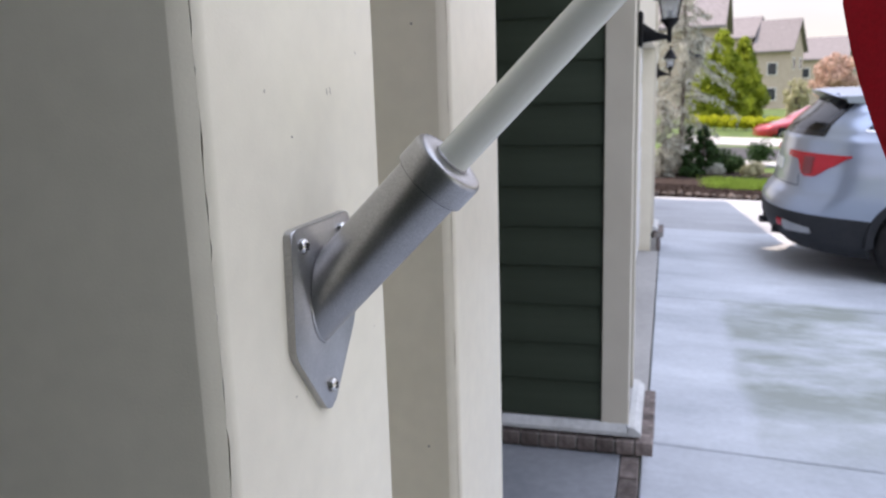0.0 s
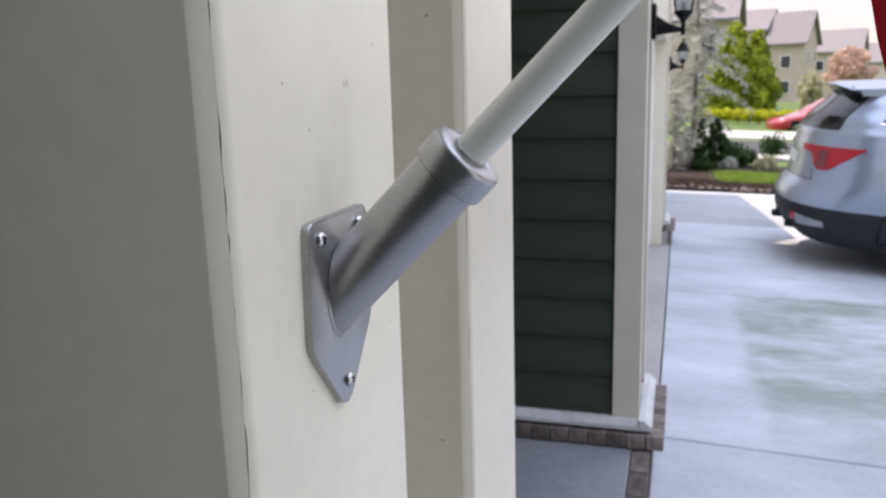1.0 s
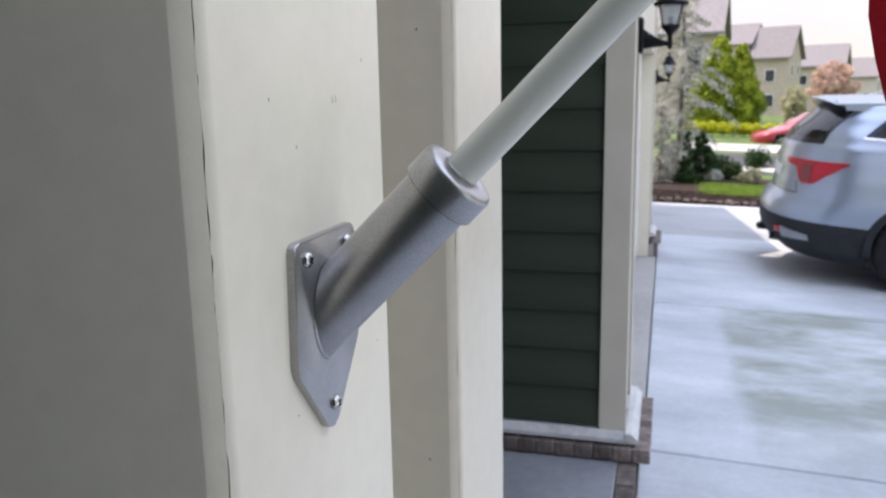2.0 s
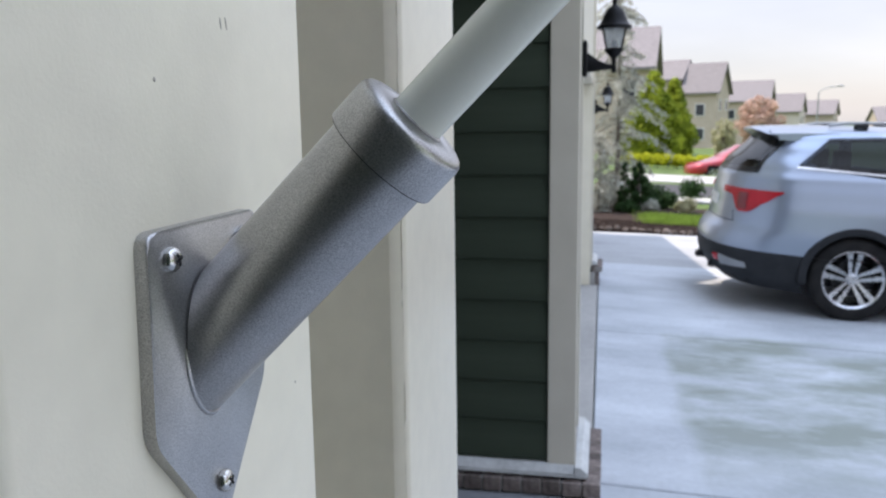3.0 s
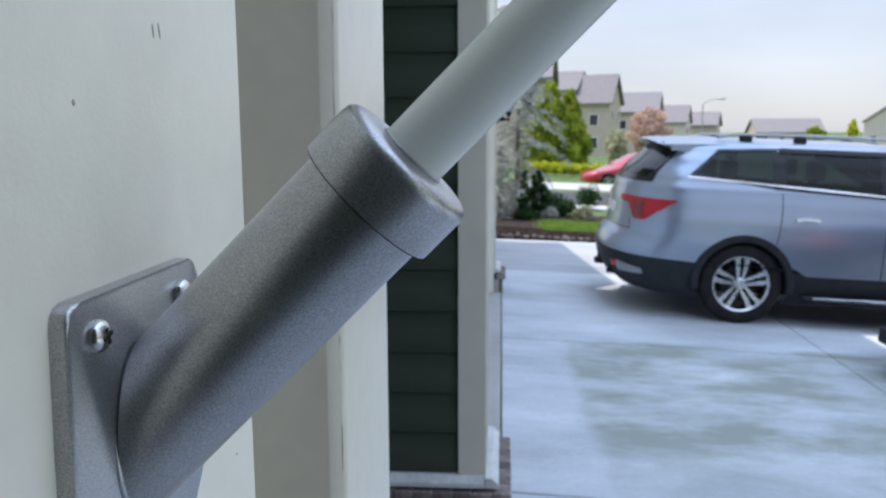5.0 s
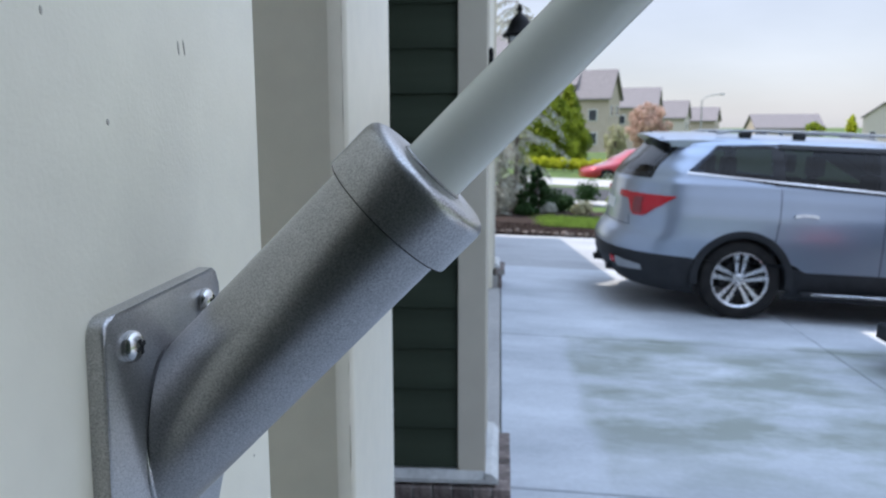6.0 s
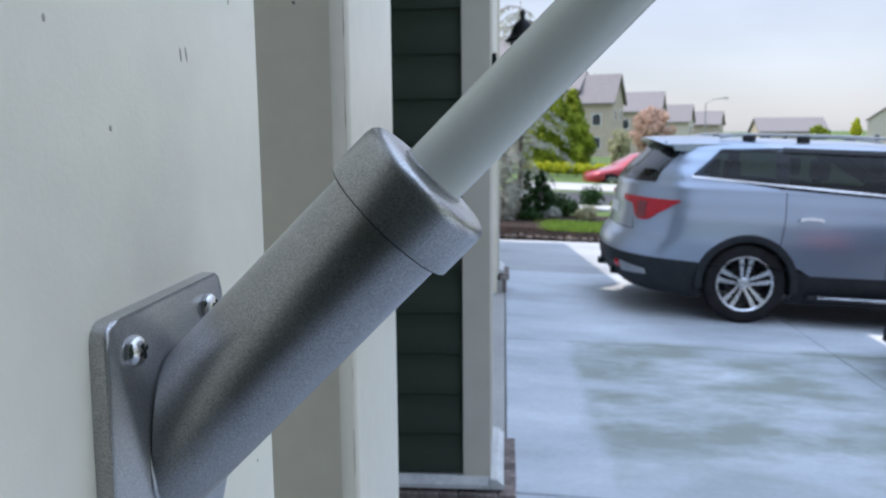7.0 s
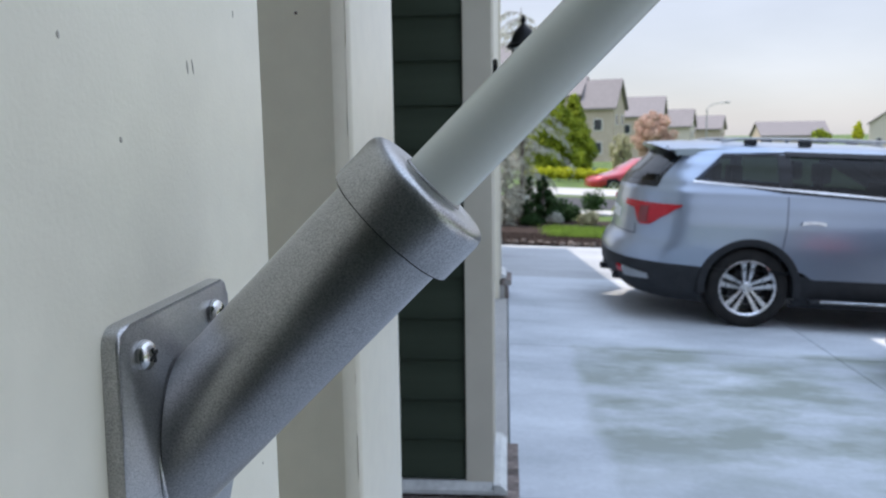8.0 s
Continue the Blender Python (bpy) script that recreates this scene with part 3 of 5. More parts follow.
def build_bracket():
    br = empty("flag_bracket", (-0.183, PY, 1.5), label="silver-grey metal flagpole bracket screwed to the column", category="flag bracket")
    o = Vector((-0.183, PY, 1.5))

    def loc(bm):
        bmesh.ops.translate(bm, verts=bm.verts, vec=-o)
        return bm
    # five-sided plate with rounded corners
    corners = [((-0.0360, 1.5500), 0.006), ((0.0395, 1.5500), 0.006), ((0.0408, 1.4850), 0.006), ((0.0045, 1.4432), 0.004), ((-0.0045, 1.4432), 0.004), ((-0.0385, 1.4850), 0.006)]
    out = []
    n = len(corners)
    for i, ((y, z), r) in enumerate(corners):
        p, a, b = Vector((y, z)), Vector(corners[i - 1][0]), Vector(corners[(i + 1) % n][0])
        da, db = (a - p).normalized(), (b - p).normalized()
        for k in range(6):
            t = k / 5
            q = (p + da * r) * (1 - t) ** 2 + p * 2 * t * (1 - t) + (p + db * r) * t ** 2
            out.append((PY + q[0], q[1]))
    bm = bmesh.new()
    prism(bm, out, "x", -0.1829, -0.1785)
    top = [f for f in bm.faces if len(f.verts) > 4 and f.calc_center_median()[0] > -0.180]
    bmesh.ops.bevel(bm, geom=list(top[0].edges), offset=0.0011, segments=3, affect="EDGES", profile=0.5)
    part("plate", loc(bm), M_BRACKET, br)
    # tube, cut flush with the plate
    bm = bmesh.new()
    seg = 64
    mt = tube_matrix(0)
    lo, mid, rim, hi, weld = [], [], [], [], []
    for i in range(seg):
        a = 2 * math.pi * i / seg
        p = mt @ Vector((0.0181 * math.cos(a), 0.0181 * math.sin(a), 0))
        s = (-0.1786 - p[0]) / AXIS[0]
        base = p + AXIS * s
        q = base - C0
        lo.append(bm.verts.new(base - Vector((0, q[1], q[2])) * 0.045))
        mid.append(bm.verts.new(base - Vector((0, q[1], q[2])) * 0.045 + AXIS * 0.0009))
        rim.append(bm.verts.new(base + AXIS * 0.0011))
        if q[1] < 0.004 and q[2] < 0.004:
            weld.append((math.atan2(q[1], q[2]) % (2 * math.pi), base))
        hi.append(bm.verts.new(p + AXIS * 0.092))
    for a, b in ((lo, mid), (mid, rim), (rim, hi)):
        for i in range(seg):
            j = (i + 1) % seg
            bm.faces.new((a[i], a[j], b[j], b[i]))
    part("tube", loc(bm), M_BRACKET, br)
    # weld bead along the lower side of the joint
    weld.sort(key=lambda w: w[0])
    bm = bmesh.new()
    rows = []
    for i, (_, p) in enumerate(weld):
        k = i / (len(weld) - 1)
        rad = 0.0010 * min(1.0, 6 * k, 6 * (1 - k)) + 0.00005
        out_way = Vector((0, p[1] - C0[1], p[2] - C0[2])).normalized()
        rows.append([bm.verts.new(Vector((-0.1785, p[1], p[2])) + out_way * rad * math.cos(a) + Vector((1, 0, 0)) * rad * math.sin(a)) for a in [math.pi * j / 6 for j in range(7)]])
    for a, b in zip(rows, rows[1:]):
        for j in range(6):
            bm.faces.new((a[j], a[j + 1], b[j + 1], b[j]))
    part("weld_bead", loc(bm), M_BRACKET, br, "thin weld bead")
    # end cap with a rounded rim and a bore for the pole
    bm = lathe(bmesh.new(), [(0.0180, 0.0040), (0.0190, 0.0040), (0.0192, 0.0), (0.0202, -0.0001), (0.0206, 0.0001), (0.0206, 0.0005), (0.0206, 0.0126), (0.0202, 0.0145), (0.0192, 0.0156), (0.0178, 0.0162), (0.0102, 0.0165), (0.0095, 0.0160), (0.0095, -0.02)], tube_matrix(0.0885), 64)
    part("end_cap", loc(bm), M_BRACKET, br, "rounded silver end cap with a bore")
    # near-black ring that paints in the crease shade where the cap overlaps the tube
    bm = lathe(bmesh.new(), [(0.0182, -0.0004), (0.0203, -0.0003), (0.0203, 0.0006)], tube_matrix(0.0885), 64)
    part("cap_joint", loc(bm), M_CREASE_DARK, br, "near-black ring painting the crease shade under the end cap")
    # pan-head screws; near-black bars paint in the shade of a cross recess
    for (y, z), turn in (((0.3602, 1.5405), 20), ((0.4098, 1.5410), 65), ((0.3858, 1.4563), 40)):
        m = Matrix.Translation((-0.1784, y, z)) @ Matrix.Rotation(radians(90), 4, "Y") @ Matrix.Rotation(radians(turn), 4, "Z")
        bm = lathe(bmesh.new(), [(0.0040, 0.0), (0.0041, 0.0008), (0.0038, 0.0018), (0.0030, 0.0026), (0.0018, 0.0031), (0.0006, 0.0033)], m, 28)
        bmesh.ops.contextual_create(bm, geom=[e for e in bm.edges if e.is_boundary and (m.inverted() @ e.verts[0].co)[2] > 0.003])
        screw = part("screw", loc(bm), M_SCREW, br, "stainless pan-head screw")
        bm = bmesh.new()
        for q in (0, 90):
            r = bmesh.ops.create_cube(bm, size=1, matrix=m @ Matrix.Rotation(radians(q), 4, "Z") @ Matrix.Translation((0, 0, 0.0028)) @ Matrix.Diagonal((0.0040, 0.0009, 0.0012, 1)))
        ob = part("cross_recess", loc(bm), M_CREASE_DARK, screw, "near-black bars painting the shaded cross recess")
    # pole
    pole = empty("flagpole", tuple(C0 + AXIS * 0.07), label="satin white metal flagpole slanting out of its bracket", category="flagpole")
    o2 = C0 + AXIS * 0.07
    bm = lathe(bmesh.new(), [(0.0091, 0.0), (0.0091, 1.45)], Matrix.Translation(-o2) @ tube_matrix(0.07), 48, True)
    part("pole", bm, M_POLE, pole)
    bm = lathe(bmesh.new(), [(0.0097, 0.0), (0.0097, 0.0005), (0.0092, 0.0008)], Matrix.Translation(-o2) @ tube_matrix(0.1048), 48)
    part("seam_ring", bm, M_BRACKET, pole)
    bm = lathe(bmesh.new(), [(0.0093, 0), (0.013, 0.006), (0.019, 0.018), (0.020, 0.026), (0.016, 0.040), (0.006, 0.047), (0.001, 0.048)], Matrix.Translation(-o2) @ tube_matrix(1.5198), 32)
    part("finial", bm, M_POLE, pole)


def flag_point(a, b):
    """a along the hoist (0 low, 1 high), b along the fly; limp cloth in a light wind."""
    p = C0 + AXIS * (0.370 + 0.76 * a) + Vector((0, 0.011, -0.004))
    loose = min(1.0, b * 3.0)
    fold = (math.sin(a * 17 + b * 5) * 0.026 + math.sin(a * 6.5 - b * 9) * 0.02) * loose * (0.25 + 0.75 * a)
    drift = -0.012 * math.sin(min(1.0, b * 4) * 1.57) + 0.06 * loose * a + 0.62 * max(0.0, b - 0.12) ** 1.3 + 0.02 * math.sin(b * 9 + a * 4) * loose * a
    return p + Vector((drift, 0.062 * loose + fold, -0.86 * b + 0.10 * b * b))


def build_flag():
    fl = empty("flag", tuple(flag_point(0, 0)), label="red and white striped cloth flag hanging from the pole", category="flag")
    o = flag_point(0, 0)
    n = 13
    for k in range(n):
        bm = bmesh.new()
        na, nb = 4, 44
        g = [[bm.verts.new(flag_point((k + i / na) / n, j / nb) - o) for j in range(nb + 1)] for i in range(na + 1)]
        for i in range(na):
            for j in range(nb):
                bm.faces.new((g[i][j], g[i + 1][j], g[i + 1][j + 1], g[i][j + 1]))
        bmesh.ops.solidify(bm, geom=bm.faces[:], thickness=0.0008)
        part("stripe", bm, M_FLAG_R if k % 2 == 0 else M_FLAG_W, fl, "red cloth stripe" if k % 2 == 0 else "white cloth stripe")


build_bracket()
build_flag()


# ---- wall lanterns ----
def build_lantern(x_wall, y, z):
    """z: middle of the glass body."""
    la = empty("wall_lantern", (x_wall, y, z), label="black metal wall lantern with clear glass panes", category="lantern", group="wall lanterns")
    off = 0.130
    part("wall_plate", boxed(0.0, 0.020, -0.055, 0.055, -0.150, 0.0, bevel=0.008), M_BLACK, la)
    # a stout arm, deep at the plate and tapering to the stem
    bm = bmesh.new()
    rings = []
    for k in range(9):
        f = k / 8
        c, hh, ww = Vector((0.016 + (off - 0.016) * f, 0, -0.088 - 0.022 * math.sin(f * 1.57))), 0.034 * (1 - f) ** 1.6 + 0.010, 0.016 - 0.006 * f
        rings.append([bm.verts.new(c + Vector((0, ww * math.cos(q * 0.785), hh * math.sin(q * 0.785)))) for q in range(8)])
    for u, w in zip(rings, rings[1:]):
        for q in range(8):
            bm.faces.new((u[q], u[(q + 1) % 8], w[(q + 1) % 8], w[q]))
    bm.faces.new(rings[0])
    bm.faces.new(rings[-1])
    part("arm", bm, M_BLACK, la)
    c = Matrix.Translation((off, 0, 0)) @ Matrix.Rotation(radians(22.5), 4, "Z")
    bm = lathe(bmesh.new(), [(0.002, -0.136), (0.008, -0.132), (0.012, -0.118), (0.010, -0.100), (0.011, -0.076), (0.022, -0.062), (0.036, -0.048), (0.041, -0.038), (0.040, -0.034), (0.002, -0.034)], Matrix.Translation((off, 0, 0)), 20)
    part("base_cup", bm, M_BLACK, la)
    bm = lathe(bmesh.new(), [(0.070, 0.046), (0.073, 0.050), (0.073, 0.057), (0.064, 0.064), (0.053, 0.082), (0.045, 0.104), (0.034, 0.124), (0.020, 0.136), (0.011, 0.142), (0.008, 0.152), (0.013, 0.161), (0.008, 0.172), (0.001, 0.182)], c, 16)
    bmesh.ops.contextual_create(bm, geom=[e for e in bm.edges if e.is_boundary and e.verts[0].co[2] < 0.048])
    part("roof_cap", bm, M_BLACK, la)
    lo, hi = 0.043, 0.067
    for k in range(4):
        a, b = (radians(45 + 90 * k + q) for q in (0, 90))
        p0, p1 = Vector((off + lo * math.cos(a), lo * math.sin(a), -0.036)), Vector((off + hi * math.cos(a), hi * math.sin(a), 0.048))
        part("corner_bar", rod(bmesh.new(), p0, p1, 0.0038, 0.0038, 6), M_BLACK, la)
        q0, q1 = Vector((off + lo * math.cos(b), lo * math.sin(b), -0.036)), Vector((off + hi * math.cos(b), hi * math.sin(b), 0.048))
        bm = bmesh.new()
        bm.faces.new([bm.verts.new(v) for v in (p0, q0, q1, p1)])
        bmesh.ops.solidify(bm, geom=bm.faces[:], thickness=0.002)
        pane = part("pane", bm, M_GLASS, la, "clear glass pane", smooth=False)
        pane.visible_shadow = False
    part("lamp_holder", lathe(bmesh.new(), [(0.012, -0.034), (0.012, -0.004), (0.010, -0.001), (0.001, -0.001)], Matrix.Translation((off, 0, 0)), 12), M_BLACK, la)


build_lantern(-0.1395, 3.64, 1.925)
build_lantern(-0.1395, 8.72, 1.825)


# ---- cars ----
class Shape:
    """A car body as a stack of level outlines: x from the tail forward, y to either side, h above the ground."""

    def __init__(self, tail, nose, half, corner=0.62, power=2.6):
        self.tail, self.nose, self.half, self.corner, self.power = tail, nose, half, corner, power

    def at(self, u, h):
        """u from 0 (middle of the tail) through 1 (end of the rear corner) and 2 (start of the front corner) to 3 (middle of the nose), on the side y > 0."""
        xr, xf, w, c, n = lerp_table(self.tail, h), lerp_table(self.nose, h), lerp_table(self.half, h), self.corner, self.power
        if u <= 1:
            th = u * math.pi / 2
            return Vector((xr + c * (1 - math.cos(th) ** (2 / n)), w * math.sin(th) ** (2 / n), h))
        if u < 2:
            return Vector((xr + c + (u - 1) * (xf - xr - 2 * c), w, h))
        th = (u - 2) * math.pi / 2
        return Vector((xf - c * (1 - math.sin(math.pi / 2 - th) ** (2 / n) * 0 - math.sin(th) ** (2 / n)), w * math.cos(th) ** (2 / n), h))

    def side(self, x, h):
        xr, xf, w, c, n = lerp_table(self.tail, h), lerp_table(self.nose, h), lerp_table(self.half, h), self.corner, self.power
        k = max(0.0, 1 - (x - xr) / c)
        k = max(k, 1 - (xf - x) / c)
        return Vector((x, w * max(0.0, 1 - min(1, k) ** n) ** (1 / n), h))

    def loft(self, levels, wheels=(), hole=0.425, per=14, mid=46, wheel_h=0.375, cut=None):
        bm = bmesh.new()
        us = [i / per for i in range(per)] + [1 + i / mid for i in range(mid)] + [2 + i / per for i in range(per + 1)]
        rings = []
        for h in levels:
            pts = [self.at(u, h) for u in us]
            ring = pts + [Vector((p[0], -p[1], p[2])) for p in reversed(pts[1:-1])]
            rings.append([bm.verts.new(p) for p in ring])
        n = len(rings[0])
        for a, b in zip(rings, rings[1:]):
            for i in range(n):
                j = (i + 1) % n
                c = (a[i].co + a[j].co + b[i].co + b[j].co) / 4
                if any((c[0] - w) ** 2 + (c[2] - wheel_h) ** 2 < hole ** 2 and abs(c[1]) > 0.6 for w in wheels):
                    continue
                if cut and cut(c, us[i] if i < len(us) else us[n - i]):
                    continue
                bm.faces.new((a[i], a[j], b[j], b[i]))
        bm.faces.new(rings[-1])
        for v in [v for v in bm.verts if not v.link_faces]:
            bm.verts.remove(v)
        return bm

    def patch(self, fn, nu, nv, sign=1, lift=0.004, thick=0.006, rim=0):
        """A panel laid on the body: fn(i, j) in 0..1 gives a surface point on y > 0; with rim, only a border that many cells wide."""
        bm = bmesh.new()
        e = 1e-3
        g = []
        for i in range(nu + 1):
            row = []
            for j in range(nv + 1):
                a, b = i / nu, j / nv
                p = fn(a, b)
                du = fn(min(1, a + e), b) - fn(max(0, a - e), b)
                dv = fn(a, min(1, b + e)) - fn(a, max(0, b - e))
                nrm = du.cross(dv)
                if nrm.length > 0:
                    nrm.normalize()
                mid = Vector((2.4, 0, 0.8))
                if nrm.dot(p - mid) < 0:
                    nrm = -nrm
                row.append((p + nrm * lift, p - nrm * thick))
            g.append(row)
        f = [[bm.verts.new((q[0][0], q[0][1] * sign, q[0][2])) for q in r] for r in g]
        k = [[bm.verts.new((q[1][0], q[1][1] * sign, q[1][2])) for q in r] for r in g]
        for i in range(nu):
            for j in range(nv):
                if rim and rim <= i < nu - rim and rim <= j < nv - rim:
                    continue
                bm.faces.new((f[i][j], f[i + 1][j], f[i + 1][j + 1], f[i][j + 1]))
        edge = [(i, 0) for i in range(nu)] + [(nu, j) for j in range(nv)] + [(i, nv) for i in range(nu, 0, -1)] + [(0, j) for j in range(nv, 0, -1)]
        for (a, b), (c, d) in zip(edge, edge[1:] + edge[:1]):
            bm.faces.new((f[a][b], f[c][d], k[c][d], k[a][b]))
        return bm


def build_wheel(car, x, y, sign, r=0.375, rim=0.262):
    """A tyre with a five twin-spoke alloy rim; the outer face looks along sign * y."""
    m = Matrix.Translation((x, y, r)) @ Matrix.Rotation(radians(-90 * sign), 4, "X")
    prof = [(rim - 0.012, -0.11), (rim + 0.01, -0.118), (r - 0.03, -0.118), (r - 0.008, -0.104), (r, -0.085), (r, 0.085), (r - 0.008, 0.104), (r - 0.03, 0.118), (rim + 0.01, 0.118), (rim - 0.004, 0.108), (rim - 0.012, 0.10), (rim - 0.012, -0.11)]
    wheel = part("wheel", lathe(bmesh.new(), [(rim - 0.014, -0.10), (rim - 0.03, -0.02), (rim - 0.03, 0.03), (rim - 0.014, 0.098)], m, 48), M_RIM_DARK, car, "dark and machined alloy wheel")
    part("tyre", lathe(bmesh.new(), prof, m, 56), M_TYRE, wheel, "black rubber tyre")
    part("rim", lathe(bmesh.new(), [(rim - 0.020, 0.085), (rim - 0.020, 0.100), (rim - 0.006, 0.112), (rim + 0.004, 0.110), (rim + 0.004, 0.09)], m, 56), M_RIM, wheel, "bright rim flange")
    part("brake_disc", lathe(bmesh.new(), [(0.02, 0.0), (0.165, 0.0), (0.165, 0.02), (0.02, 0.02)], m, 32), M_RIM_DARK, wheel)
    part("hub", lathe(bmesh.new(), [(0.058, 0.02), (0.055, 0.072), (0.040, 0.082), (0.030, 0.080), (0.001, 0.084)], m, 24), M_RIM, wheel)
    for k in range(5):
        for w in (-1, 1):
            bm = bmesh.new()
            a0, a1 = radians(72 * k + 18 + w * 27), radians(72 * k + 18 + w * 10.5)
            p0, p1 = Vector((0.045 * math.cos(a0), 0.045 * math.sin(a0))), Vector(((rim - 0.012) * math.cos(a1), (rim - 0.012) * math.sin(a1)))
            d = (p1 - p0).normalized()
            nn = Vector((-d[1], d[0]))
            ring = []
            for p, ww, zt in ((p0, 0.014, 0.076), (p0.lerp(p1, 0.5), 0.021, 0.092), (p1, 0.030, 0.100)):
                ring.append([bm.verts.new(m @ Vector((*(p + nn * q * ww), z))) for q, z in ((-1, zt - 0.03), (-0.8, zt), (0.8, zt), (1, zt - 0.03))])
            for s, t in zip(ring, ring[1:]):
                for i in range(4):
                    j = (i + 1) % 4
                    bm.faces.new((s[i], s[j], t[j], t[i]))
            part("spoke", bm, M_RIM, wheel)


def arch_band(x, y0, r0, r1, sign, a0=-8, a1=188, h=0.375, proud=0.018):
    bm = bmesh.new()
    n = 30
    rows = []
    for i in range(n + 1):
        a = radians(a0 + (a1 - a0) * i / n)
        c, s = math.cos(a), math.sin(a)
        rows.append([bm.verts.new((x + r * c, sign * y, h + r * s)) for r, y in ((r0, y0 - 0.16), (r0, y0 + proud), (r0 + 0.01, y0 + proud + 0.006), (r1 - 0.012, y0 + proud), (r1, y0 - 0.05))])
    for a, b in zip(rows, rows[1:]):
        for i in range(4):
            bm.faces.new((a[i], a[i + 1], b[i + 1], b[i]))
    return bm


def build_suv():
    car = empty("suv", (0, 0, 0), label="silver-blue family suv parked on the driveway, tail to the garage", category="car")
    tail = [(0.2, 0.20), (0.30, 0.06), (0.42, 0.0), (0.58, -0.01), (0.70, 0.03), (0.78, 0.09), (1.05, 0.12), (1.25, 0.15), (1.34, 0.20), (1.62, 0.44), (1.70, 0.58), (1.735, 0.85)]
    nose = [(0.2, 4.75), (0.35, 4.90), (0.6, 4.93), (0.85, 4.86), (1.0, 4.70), (1.08, 4.2), (1.15, 3.75), (1.60, 3.05), (1.70, 2.85), (1.735, 2.5)]
    half = [(0.2, 0.88), (0.3, 0.945), (0.5, 0.975), (0.75, 0.99), (0.95, 0.985), (1.10, 0.965), (1.24, 0.942), (1.32, 0.915), (1.50, 0.845), (1.62, 0.775), (1.68, 0.69), (1.715, 0.55), (1.735, 0.30)]
    s = Shape(tail, nose, half)
    wheels = (1.235, 4.09)
    part("lower_cladding", s.loft([0.20, 0.24, 0.28, 0.32, 0.36, 0.40, 0.44, 0.48, 0.52, 0.548], wheels, mid=80, per=20), M_CLAD, car, "dark plastic bumper and sill cladding", keep=False)
    lv = [0.549, 0.57, 0.60, 0.64, 0.68, 0.72, 0.76, 0.80, 0.84, 0.88, 0.92, 0.96, 1.00, 1.04, 1.08, 1.12, 1.16, 1.20] + [1.22 + 0.02 * i for i in range(24)] + [1.695, 1.71, 1.722, 1.735]
    # side windows: start and end along the car, lower and upper edge
    panes = {
        "tinted rear quarter window": (0.70, 1.475, lambda a: 1.364 - 0.092 * a, lambda a: 1.372 + min(1.0, a / 0.33) * 0.225 + 0.034 * a),
        "tinted rear door window": (1.535, 2.4415, lambda a: 1.266 - 0.045 * a, lambda a: 1.632 - 0.012 * max(0.0, a - 0.6)),
        "tinted front door window": (2.49, 3.52, lambda a: 1.222 - 0.03 * a, lambda a: max(1.626 - max(0, a - 0.2) ** 1.3 * 0.56, 1.222)),
    }

    def glazed(c, u):
        if u < 0.55:
            return 1.315 < c[2] < 1.63
        for x0, x1, lo, hi in panes.values():
            a = (c[0] - x0) / (x1 - x0)
            if 0.03 < a < 0.97 and lo(a) + 0.018 < c[2] < hi(a) - 0.018 and u < 2:
                return True
        return False
    part("body", s.loft(lv, wheels, mid=110, per=20, cut=glazed), M_CAR, car, "silver-blue metallic body")
    # dark cabin: door linings, load floor, headliner, dashboard and three rows of seats
    for sg in (-1, 1):
        part("door_lining", boxed(0.55, 3.6, sg * 0.80 - 0.03, sg * 0.80 + 0.03, 0.5, 1.20, bevel=0.02), M_INTERIOR, car)
    part("cabin_floor", boxed(0.45, 3.7, -0.76, 0.76, 0.42, 0.46), M_INTERIOR, car)
    part("headliner", boxed(0.95, 2.8, -0.60, 0.60, 1.672, 1.688), M_INTERIOR, car)
    part("dashboard", boxed(3.35, 3.9, -0.74, 0.74, 0.6, 1.08, bevel=0.05), M_INTERIOR, car)
    for x, hs in ((1.22, 1.34), (2.05, 1.38), (2.95, 1.42)):
        for y in (-0.40, 0.40):
            bm = box(bmesh.new(), x, x + 0.5, y - 0.24, y + 0.24, 0.62, 0.80, bevel=0.05, seg=2)
            box(bm, x - 0.10, x + 0.06, y - 0.23, y + 0.23, 0.70, hs - 0.07, bevel=0.05, seg=2)
            seat = part("seat", bm, M_INTERIOR, car, "dark upholstered seat")
            part("headrest", boxed(x - 0.11, x + 0.01, y - 0.13, y + 0.13, hs - 0.03, hs + 0.17, bevel=0.04, seg=2), M_INTERIOR, seat)
    part("floor_pan", boxed(0.35, 4.6, -0.80, 0.80, 0.24, 0.40), M_CLAD, car)
    for sg in (-1, 1):
        for x in wheels:
            build_wheel(car, x, sg * 0.845, sg)
            part("wheel_arch", arch_band(x, 0.978, 0.402, 0.480, sg), M_CLAD, car, "dark plastic arch trim")
            liner = bmesh.new()
            n = 16
            rows = [[liner.verts.new((x + 0.43 * math.cos(math.pi * i / n), sg * yy, 0.375 + 0.43 * math.sin(math.pi * i / n))) for yy in (0.55, 0.955)] for i in range(n + 1)]
            for a, b in zip(rows, rows[1:]):
                liner.faces.new((a[0], a[1], b[1], b[0]))
            liner.faces.new([r[0] for r in rows])
            part("wheel_liner", liner, M_TYRE, car)

        for lab, (x0, x1, lo, hi) in panes.items():
            def glass(a, b, x0=x0, x1=x1, lo=lo, hi=hi):
                return s.side(x0 + (x1 - x0) * a, lo(a) + (max(hi(a), lo(a) + 0.003) - lo(a)) * b)
            pane = part("side_window", s.patch(glass, 30, 12, sg, 0.003), M_TINT, car, lab)
